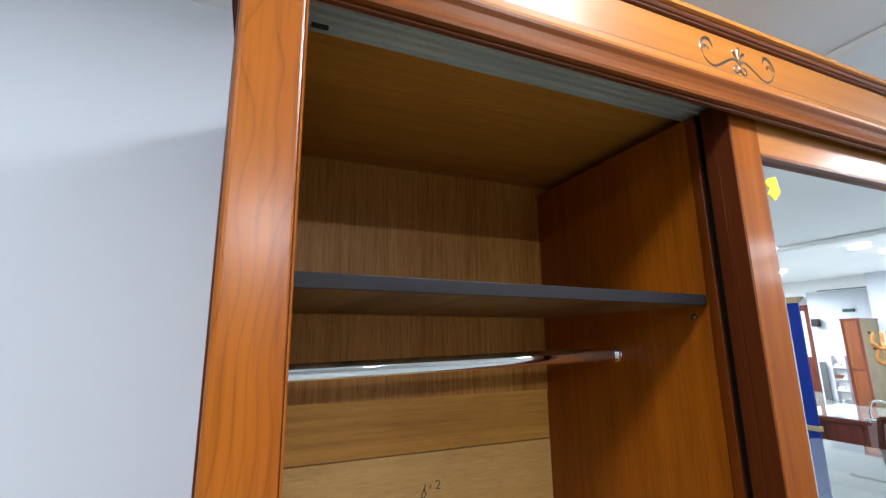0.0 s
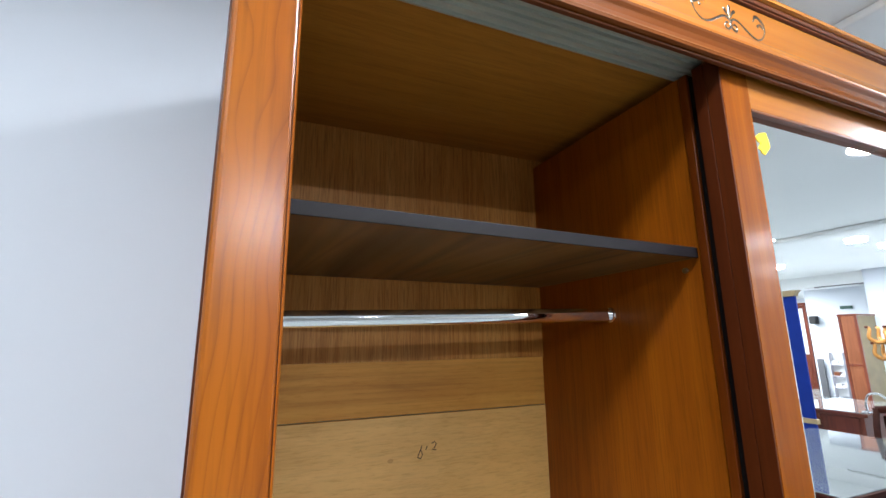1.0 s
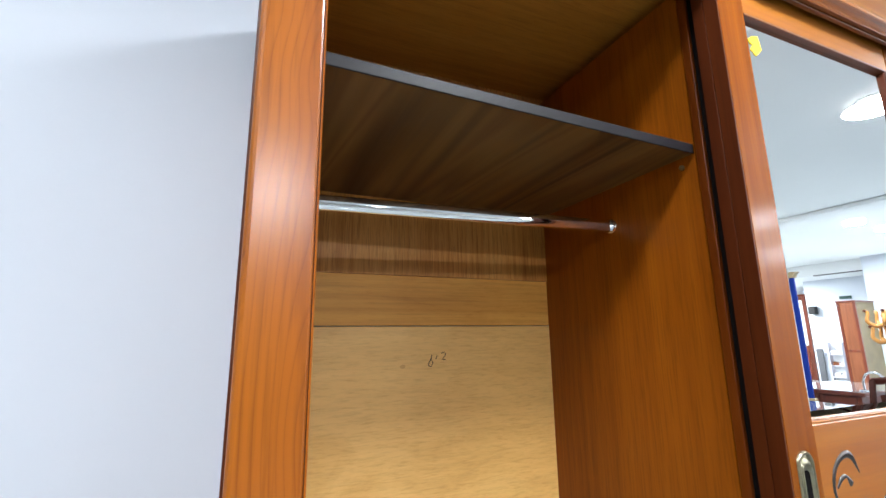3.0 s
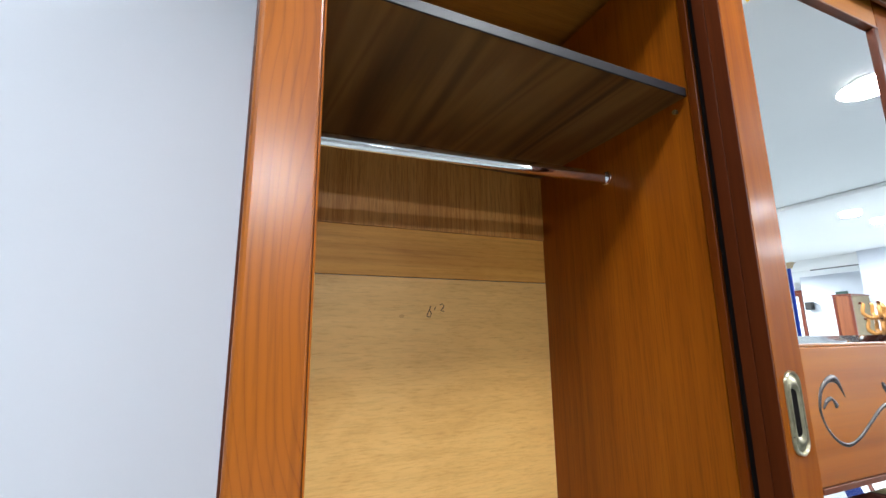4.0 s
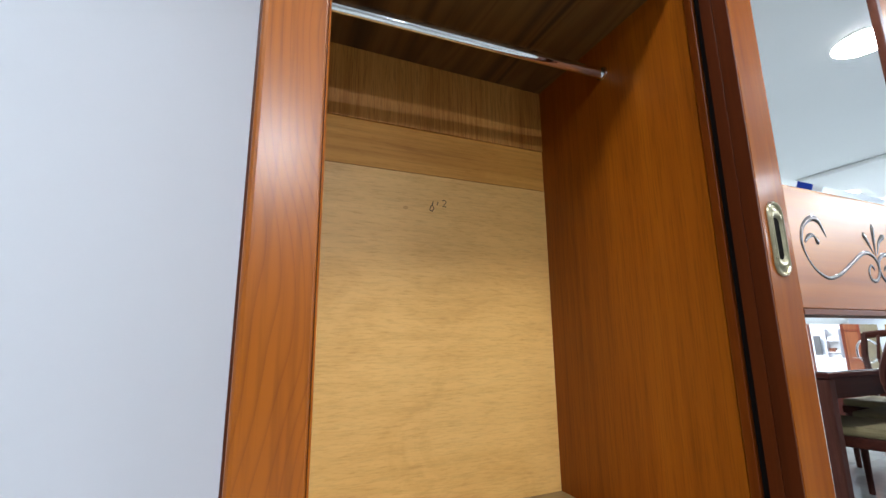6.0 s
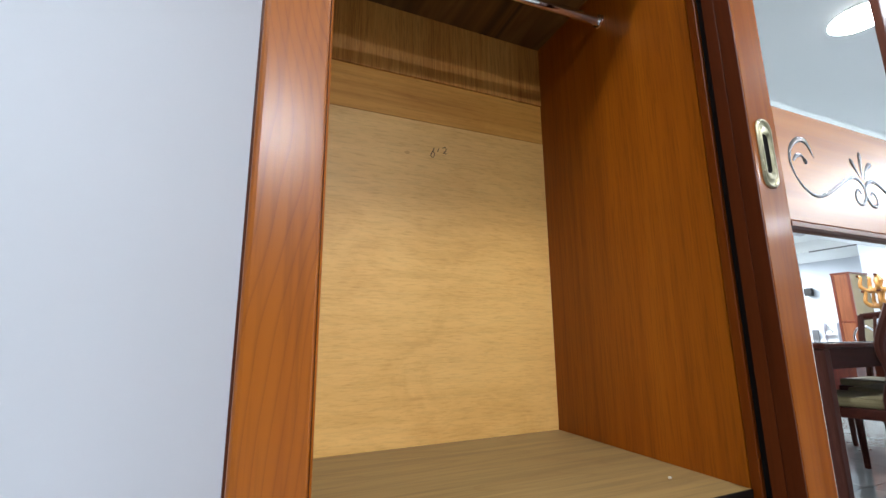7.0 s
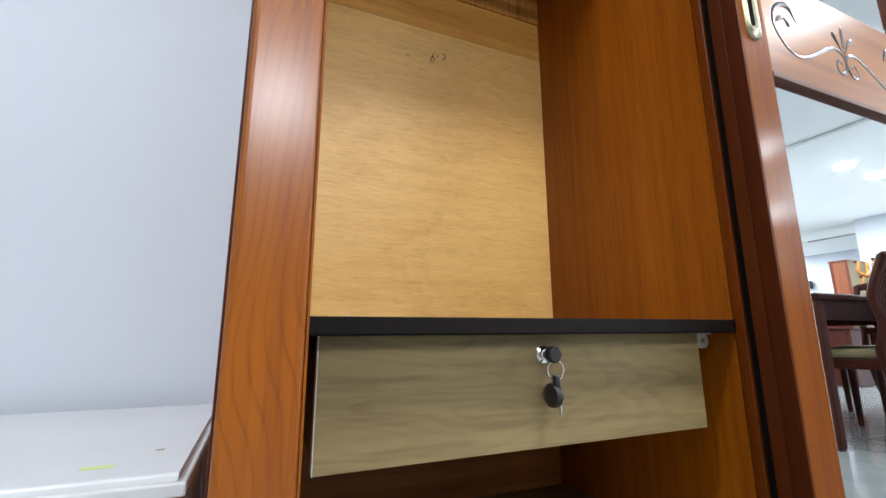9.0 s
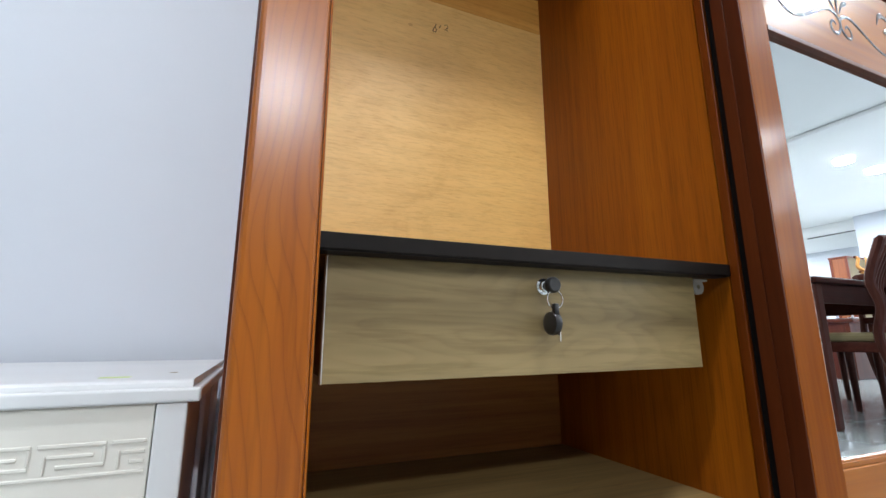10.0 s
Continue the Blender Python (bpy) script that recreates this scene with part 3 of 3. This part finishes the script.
part("price_sticker", extrude_y([(x + 0.008, z) for x, z in ((0.063, 1.913), (0.076, 1.922), (0.094, 1.926), (0.098, 1.909), (0.100, 1.898), (0.083, 1.881), (0.075, 1.884), (0.072, 1.889), (0.066, 1.891), (0.076, 1.903), (0.067, 1.905))], -0.1247, -0.1237), YELLOW, door, "torn yellow price sticker")
rear = part("sliding_door", box(-0.012, 0.690, -0.1040, -0.0815, 0.152, 2.05, bevel=0.003), UMBER_V, w, "second sliding door parked behind the first")
part("door_edge", box(-0.0145, -0.0125, -0.1038, -0.0820, 0.152, 2.05, bevel=0.0008), UMBER_V, rear)
# black filler added so that the gap behind the doors reads as deep shade
part("gap_shade", box(0.004, 0.02, -0.0808, -0.0610, 0.152, 2.05), SHADOW_BLACK, w, "black strip standing for the shade in the door gap")

# drawer with lock and keys
dr = part("drawer", sag(box(-0.679, -0.057, -0.014, 0.002, 0.408, 0.5585, bevel=0.0008)), LAMINATE, w, "olive-grey wood-look drawer front")
part("drawer_edge", sag(box(-0.6805, -0.6792, -0.0142, 0.002, 0.408, 0.5585)), PLASTIC, dr, "pale drawer edge")
part("drawer_side", sag(box(-0.672, -0.66, 0.0025, 0.42, 0.41, 0.54)), LAMINATE, dr)
part("drawer_side", sag(box(-0.076, -0.064, 0.0025, 0.42, 0.41, 0.54)), LAMINATE, dr)
part("drawer_base", sag(box(-0.659, -0.077, 0.0025, 0.42, 0.412, 0.42)), LAMINATE, dr)
LX, LZ = -0.372, 0.531
part("lock", sag(turned(bmesh.new(), [(0.012, 0.0), (0.012, -0.003), (0.009, -0.0045), (0.009, -0.0105), (0.007, -0.012)], (LX, -0.014, LZ), 20, "y")), CHROME, dr, "round chrome cam lock", soft=True)
key = bmesh.new()
turned(key, [(0.0035, -0.012), (0.0035, -0.016), (0.010, -0.017), (0.0115, -0.020), (0.0115, -0.027), (0.009, -0.030)], (LX + 0.0005, -0.014, LZ), 18, "y")
part("key_head", sag(key), BLACK, dr, "black plastic key head", soft=True)
ring = [(LX + 0.002 + 0.013 * math.cos(a * math.pi / 10), -0.039, LZ - 0.020 + 0.013 * math.sin(a * math.pi / 10)) for a in range(21)]
part("key_ring", sag(tube(bmesh.new(), ring, 0.0009, 6)), CHROME, dr, "thin steel key ring", soft=True)
spare = bmesh.new()
turned(spare, [(0.010, -0.007), (0.0155, -0.005), (0.017, 0.0), (0.0155, 0.005), (0.010, 0.007)], (LX + 0.0, -0.034, LZ - 0.053), 20, "x")
cuboid(spare, LX - 0.004, LX + 0.004, -0.046, -0.038, LZ - 0.044, LZ - 0.026, bevel=0.002)
part("spare_key", sag(spare), BLACK, dr, "black spare key hanging from the ring", soft=True)
part("spare_blade", sag(box(LX + 0.006, LX + 0.008, -0.041, -0.035, LZ - 0.078, LZ - 0.060, bevel=0.0005)), CHROME, dr)

# pencilled mark on the back board
for stroke in ([(0.0, -0.014), (0.006, -0.016), (0.010, -0.008), (0.006, 0.0), (0.008, 0.009), (0.006, 0.002), (0.001, -0.008), (0.0, -0.014)], [(0.020, 0.008), (0.017, 0.0)], [(0.030, 0.012), (0.036, 0.015), (0.040, 0.010), (0.036, 0.003), (0.031, -0.001), (0.040, -0.002)]):
    part("pencil_mark", tube(bmesh.new(), [(-0.361 + a * 1.15, 0.4553, 1.311 + b * 1.1) for a, b in stroke], 0.0012, 6, 0.3), INK, back)

# ---- bedside cabinet ----
NX0, NX1, NY0, NY1, NZ = -1.36, -0.803, 0.03, 0.60, 0.41
n = thing("bedside_cabinet", (-1.08, 0.32, 0), "white lacquered bedside cabinet with a raised meander frieze", "cabinet")
top = part("top", box(NX0, NX1, NY0, NY1, NZ - 0.024, NZ - 0.0085, bevel=0.003, segments=3), IVORY, n)
part("top_board", extrude_x([(NY1, NZ - 0.0084), (NY0 + 0.0035, NZ - 0.0084), (NY0 + 0.004, NZ - 0.006), (NY0 + 0.005, NZ - 0.003), (NY0 + 0.0075, NZ - 0.0007), (NY0 + 0.011, NZ), (NY1, NZ)], NX0 + 0.009, NX1 - 0.009), IVORY, top)
part("side_panel", box(NX1 - 0.030, NX1 - 0.016, NY0 + 0.03, NY1 - 0.01, 0.0, NZ - 0.0245), GREY_SIDE, n, "grey-violet side board")
part("side_panel", box(NX0 + 0.016, NX0 + 0.030, NY0 + 0.03, NY1 - 0.01, 0.0, NZ - 0.0245), GREY_SIDE, n, "grey-violet side board")
for q in (0.18, 0.36):
    part("side_batten", box(NX1 - 0.0158, NX1 - 0.009, NY0 + q, NY0 + q + 0.05, 0.03, NZ - 0.025, bevel=0.002), GREY_SIDE, n)
part("corner_post", box(NX1 - 0.042, NX1 - 0.012, NY0 + 0.004, NY0 + 0.0295, 0.0, NZ - 0.0245, bevel=0.002), IVORY, n)
part("corner_post", box(NX0 + 0.012, NX0 + 0.042, NY0 + 0.004, NY0 + 0.0295, 0.0, NZ - 0.0245, bevel=0.002), IVORY, n)
PANEL_R = NX1 - 0.0435
front = part("drawer_front", box(NX0 + 0.0435, PANEL_R, NY0 + 0.0075, NY0 + 0.0295, 0.03, NZ - 0.0245, bevel=0.0015), CREAM, n, "cream drawer front")


def bar(bm, x0, x1, z0, z1):
    x1 = min(x1, PANEL_R - 0.004)
    if x1 - x0 > 0.002:
        cuboid(bm, x0, x1, NY0 + 0.0058, NY0 + 0.0074, z0, z1, bevel=0.0009, segments=1)


def meander(xk, unit, zt, q):
    """One step of the raised running meander, its right end at xk."""
    k = bmesh.new()
    bar(k, xk - unit * 1.09, xk - unit * 0.16, zt - 0.010 * q, zt)
    bar(k, xk - unit * 0.21, xk - unit * 0.16, zt - 0.045 * q, zt - 0.0105 * q)
    bar(k, xk - unit * 0.83, xk - unit * 0.16, zt - 0.055 * q, zt - 0.0455 * q)
    bar(k, xk - unit * 1.0, xk - unit * 0.95, zt - 0.0655 * q, zt - 0.0238 * q)
    bar(k, xk - unit * 0.945, xk - unit * 0.32, zt - 0.033 * q, zt - 0.0238 * q)
    return part("meander", k, CREAM, front)


zt = NZ - 0.059
xk = PANEL_R + 0.0328
while xk - 0.0615 > NX0 + 0.05:
    meander(xk, 0.0615, zt, 0.44)
    xk -= 0.0615
for drop in (0.030, 0.057):
    line = bmesh.new()
    bar(line, NX0 + 0.05, PANEL_R, zt - drop - 0.004, zt - drop)
    part("raised_line", line, CREAM, front)
st = finish("paper_sticker", box(-0.914, -0.884, 0.085, 0.098, NZ + 0.0002, NZ + 0.0006), LIME)
part("chip", extrude_y([(-0.856, 0.0), (-0.844, 0.0), (-0.846, 0.0006), (-0.853, 0.0005)], 0.156, 0.164), BEIGE, top, "small brown chip").location.z = NZ - 0.0002
tagged(st, "small lime-green paper sticker on the white cabinet", "sticker")

# ---- the showroom seen in the mirrors ----
def dining_table(x0, x1, y0, y1, h, glass=True):
    t = thing("dining_table", ((x0 + x1) / 2, (y0 + y1) / 2, 0), "dark mahogany dining table with a glossy glass top", "table")
    part("tabletop", box(x0, x1, y0, y1, h - 0.035, h - 0.0065, bevel=0.006), MAHOG, t)
    part("glass_plate", box(x0 + 0.01, x1 - 0.01, y0 + 0.01, y1 - 0.01, h - 0.006, h, bevel=0.002), GLASS_TOP, t, "glossy glass plate")
    part("apron", box(x0 + 0.06, x1 - 0.06, y1 - 0.055, y1 - 0.035, h - 0.14, h - 0.0355), MAHOG, t)
    part("apron", box(x0 + 0.06, x1 - 0.06, y0 + 0.035, y0 + 0.055, h - 0.14, h - 0.0355), MAHOG, t)
    part("apron", box(x0 + 0.035, x0 + 0.055, y0 + 0.056, y1 - 0.056, h - 0.14, h - 0.0355), MAHOG, t)
    part("apron", box(x1 - 0.055, x1 - 0.035, y0 + 0.056, y1 - 0.056, h - 0.14, h - 0.0355), MAHOG, t)
    for lx in (x0 + 0.045, x1 - 0.045):
        for ly in (y0 + 0.045, y1 - 0.045):
            leg = bmesh.new()
            cuboid(leg, lx - 0.033, lx + 0.033, ly - 0.033, ly + 0.033, 0.0, h - 0.036, bevel=0.013, segments=3)
            for v in leg.verts:
                s = 0.88 + 0.12 * v.co.z / h
                v.co.x, v.co.y = lx + (v.co.x - lx) * s, ly + (v.co.y - ly) * s
            part("leg", leg, MAHOG_V, t)
    return t


dining_table(1.95, 3.75, -2.15, -1.06, 0.785)


def dining_chair():
    """A slat-back dining chair at the origin that faces +y."""
    c = thing("dining_chair", (0, 0, 0), "dark mahogany slat-back dining chair with an olive seat", "chair", "chairs round the table")
    part("seat", box(-0.22, 0.22, -0.20, 0.23, 0.44, 0.49, bevel=0.018), SEAT_CLOTH, c, "olive padded seat")
    part("seat_frame", box(-0.225, 0.225, -0.205, 0.235, 0.385, 0.4395, bevel=0.006), MAHOG, c)
    for s in (-1, 1):
        pts = smooth_path([(s * 0.20, -0.36, 0.0), (s * 0.205, -0.262, 0.22), (s * 0.21, -0.205, 0.45), (s * 0.213, -0.235, 0.62), (s * 0.222, -0.215, 0.77), (s * 0.232, -0.285, 0.975)], 5)
        part("back_post", tube(bmesh.new(), pts, 0.023, 8), MAHOG_V, c, soft=True)
        part("leg", tube(bmesh.new(), [(s * 0.195, 0.205, 0.0), (s * 0.20, 0.205, 0.384)], [0.016, 0.023], 10), MAHOG_V, c, soft=True)
    rail = bmesh.new()
    tube(rail, smooth_path([(-0.235, -0.285, 0.965), (-0.10, -0.30, 0.98), (0.10, -0.30, 0.98), (0.235, -0.285, 0.965)], 4), 0.028, 8, 0.6)
    part("top_rail", rail, MAHOG, c, soft=True)
    part("lower_rail", box(-0.205, 0.205, -0.238, -0.212, 0.58, 0.63, bevel=0.006), MAHOG, c)
    for i in range(5):
        sx = -0.13 + 0.065 * i
        part("slat", tube(bmesh.new(), smooth_path([(sx, -0.225, 0.62), (sx * 1.02, -0.205, 0.76), (sx * 1.08, -0.285, 0.965)], 5), 0.012, 6, 0.6), MAHOG_V, c, soft=True)
    return c


chair = dining_chair()
chair.matrix_basis = pose(2.40, -1.22, 0, 0, 0, 166)
for m in (pose(3.05, -1.2, 0, 0, 0, 176), pose(2.55, -2.12, 0, 0, 0, 3), pose(3.1, -2.12, 0, 0, 0, -4), pose(3.68, -1.545, 0, 0, 0, 90)):
    copy_thing(chair, m)

# desk farther in
d = thing("writing_desk", (6.2, -2.9, 0), "reddish-brown wooden desk with a shiny glass top", "desk")
part("desktop", box(5.6, 6.9, -3.5, -2.60, 0.65, 0.69, bevel=0.006), RED_WOOD, d)
part("glass_plate", box(5.61, 6.89, -3.49, -2.61, 0.6905, 0.698), GLASS_TOP, d, "shiny glass plate")
part("pedestal", box(5.65, 6.05, -3.45, -2.66, 0.0, 0.6495, bevel=0.004), RED_WOOD, d)
part("pedestal", box(6.45, 6.85, -3.45, -2.66, 0.0, 0.6495, bevel=0.004), RED_WOOD, d)
part("drawer", box(5.64, 5.6495, -3.40, -3.08, 0.42, 0.63, bevel=0.003), RED_WOOD, d)
part("drawer", box(5.64, 5.6495, -3.04, -2.70, 0.42, 0.63, bevel=0.003), RED_WOOD, d)

ta = thing("desk_arc", (5.75, -2.66, 0.70), "curved chrome tube standing on the desk", "desk stand")
part("foot", turned(bmesh.new(), [(0.05, 0.0), (0.05, 0.01), (0.02, 0.016)], (5.75, -2.66, 0.6985), 16), CHROME, ta, soft=True)
part("arc", tube(bmesh.new(), smooth_path([(5.75, -2.66, 0.71), (5.75, -2.66, 0.81), (5.76, -2.62, 0.895), (5.78, -2.54, 0.905), (5.79, -2.48, 0.85)], 5), 0.012, 8), CHROME, ta, soft=True)
b = thing("display_board", (5.3, -3.0, 0), "tall royal-blue display board with a beige cap", "display board")
part("board", box(5.29, 5.31, -3.11, -2.945, 0.615, 2.03), BLUE, b)
part("band", box(5.27, 5.33, -3.13, -2.925, 0.56, 0.6145, bevel=0.004), BEIGE, b, "beige band")
part("lower_board", box(5.29, 5.31, -3.11, -2.945, 0.0, 0.5595), BLUE, b)
part("cap", extrude_x([(-3.115, 2.031), (-2.94, 2.031), (-2.925, 2.07), (-2.895, 2.10), (-3.155, 2.10), (-3.13, 2.07)], 5.26, 5.34), BEIGE, b, "flared beige cap")

wc = thing("wardrobe", (9.1, -4.1, 0), "rust-brown two-door wardrobe with an olive-brown side", "wardrobe")
part("carcass", box(8.93, 9.50, -4.27, -4.02, 0.0, 1.89, bevel=0.004), OLIVE, wc)
part("mid_rail", box(8.9, 8.9297, -4.25, -4.055, 1.025, 1.06, bevel=0.003), RED_WOOD, wc)
part("door", box(8.905, 8.9295, -4.25, -4.055, 1.0605, 1.889, bevel=0.004), RUST, wc)
part("door", box(8.905, 8.9295, -4.25, -4.055, 0.02, 1.0245, bevel=0.004), RUST, wc)
part("frame", box(8.895, 8.9298, -4.29, -4.2505, 0.0, 1.89, bevel=0.003), RED_WOOD, wc)
part("frame", box(8.895, 8.9298, -4.0545, -4.015, 0.0, 1.89, bevel=0.003), RED_WOOD, wc)
part("top_board", box(8.89, 9.51, -4.30, -4.01, 1.8905, 1.92, bevel=0.004), RED_WOOD, wc)

dc = thing("display_cabinet", (14.8, -8.0, 0), "red-brown glazed display cabinet against the white wall", "cabinet")
part("carcass", box(14.6, 15.0, -8.45, -7.80, 0.0, 2.45, bevel=0.004), RED_WOOD, dc)
part("glass_door", box(14.585, 14.5995, -8.38, -7.88, 1.0, 2.35), GLAZING, dc, "pale glass door")
part("lower_door", box(14.58, 14.5995, -8.38, -7.88, 0.1, 0.88, bevel=0.006), RED_WOOD, dc)
part("crown", box(14.56, 15.02, -8.5, -7.75, 2.4505, 2.53, bevel=0.01), RED_WOOD, dc)

sp = tagged(finish("wall_speaker", box(12.9, 13.05, -6.86, -6.70, 1.85, 2.06, bevel=0.01), BLACK), "small black loudspeaker on the white wall", "loudspeaker")
structure("wall_inner", box(13.06, 13.2, -6.95, -5.2, 0, CEIL_FAR), WALLPAINT, "white wall pier holding the loudspeaker", "wall")
gb = tagged(finish("leaning_board", box(12.97, 13.0, -6.87, -6.72, 0.0, 0.95, bevel=0.004), DARK_RAIL), "dark grey board standing against the white wall", "board")
rk = thing("magazine_rack", (12.9, -6.4, 0), "pale grey rack with papers against the white wall", "rack")
part("back", box(12.99, 13.0, -6.53, -6.25, 0.05, 1.10, bevel=0.003), IVORY, rk)
for side in (-6.54, -6.248):
    part("upright", box(12.86, 13.0, side, side + 0.008, 0.0, 1.12, bevel=0.002), GREY_SIDE, rk)
for level in (0.25, 0.53, 0.81):
    tray = part("tray", box(12.86, 12.9885, -6.531, -6.2485, level, level + 0.02, bevel=0.002), GREY_SIDE, rk)
    part("paper_stack", box(12.88, 12.97, -6.50, -6.37, level + 0.0205, level + 0.11, bevel=0.002), RUST if level == 0.53 else IVORY, tray)
    part("paper_stack", box(12.88, 12.97, -6.36, -6.27, level + 0.0205, level + 0.07, bevel=0.002), GREY_SIDE, tray)
sg = thing("exit_sign", (13.05, -6.05, 2.2), "small green sign board on the white wall", "sign")
part("face", box(13.03, 13.045, -6.18, -5.92, 2.20, 2.28, bevel=0.003), GREEN, sg)
part("mount", box(13.0455, 13.0595, -6.16, -5.94, 2.215, 2.265), GREY_SIDE, sg)

CX, CY = 7.6, -3.10
co = thing("coat_stand", (CX, CY, 0), "ochre carved wooden coat stand with scrolled arms", "coat stand")
part("post", turned(bmesh.new(), [(0.05, 0.0), (0.05, 0.3), (0.03, 0.4), (0.045, 0.8), (0.03, 1.1), (0.055, 1.22), (0.03, 1.34), (0.06, 1.44), (0.035, 1.52), (0.06, 1.60), (0.03, 1.66), (0.01, 1.69)], (CX, CY, 0), 14), OCHRE, co, soft=True)
for i in range(5):
    a = i * 2 * math.pi / 5 + 0.35
    for z0, reach in ((1.24, 1.0), (1.47, 1.15)):
        pts = smooth_path([(CX + reach * r * math.cos(a), CY + reach * r * math.sin(a), z0 + h) for r, h in ((0.03, 0.0), (0.11, -0.02), (0.18, 0.05), (0.165, 0.17), (0.19, 0.20))], 4)
        arm = part("arm", tube(bmesh.new(), pts, [0.034 - 0.016 * k / (len(pts) - 1) for k in range(len(pts))], 8), OCHRE, co, soft=True)
        tip = pts[-1]
        part("knob", turned(bmesh.new(), [(0.012, -0.016), (0.022, -0.008), (0.022, 0.006), (0.010, 0.014)], tip, 10), MAHOG, arm, "dark turned knob", soft=True)
for i in range(3):
    a = i * 2 * math.pi / 3
    part("foot", tube(bmesh.new(), smooth_path([(CX, CY, 0.2), (CX + 0.15 * math.cos(a), CY + 0.15 * math.sin(a), 0.12), (CX + 0.28 * math.cos(a), CY + 0.28 * math.sin(a), 0.02)], 4), 0.02, 7), OCHRE, co, soft=True)

# floor tiles, the nearest as pieces
TILE = 0.6
slab = box(0.002, TILE - 0.002, 0.002, TILE - 0.002, -0.0038, 0.0, bevel=0.001, segments=1)
first = finish("tile", slab, MARBLE)
first.parent = ground
placed = 0
rest = bmesh.new()
for i in range(-7, 27):
    for j in range(-18, 1):
        x, y = i * TILE, j * TILE
        if x < X0 or x + TILE > X1 or y + TILE > WALL_Y or y < Y1:
            continue
        if -1 <= i <= 11 and j >= -9:
            ob = first if placed == 0 else new("tile", first.data)
            ob.parent = ground
            ob.location = (x, y, 0)
            placed += 1
        else:
            cuboid(rest, x + 0.002, x + TILE - 0.002, y + 0.002, y + TILE - 0.002, -0.0038, 0.0)
far = finish("far_tiles", rest, MARBLE)
far.parent = ground
tagged(far, kind="stuff")
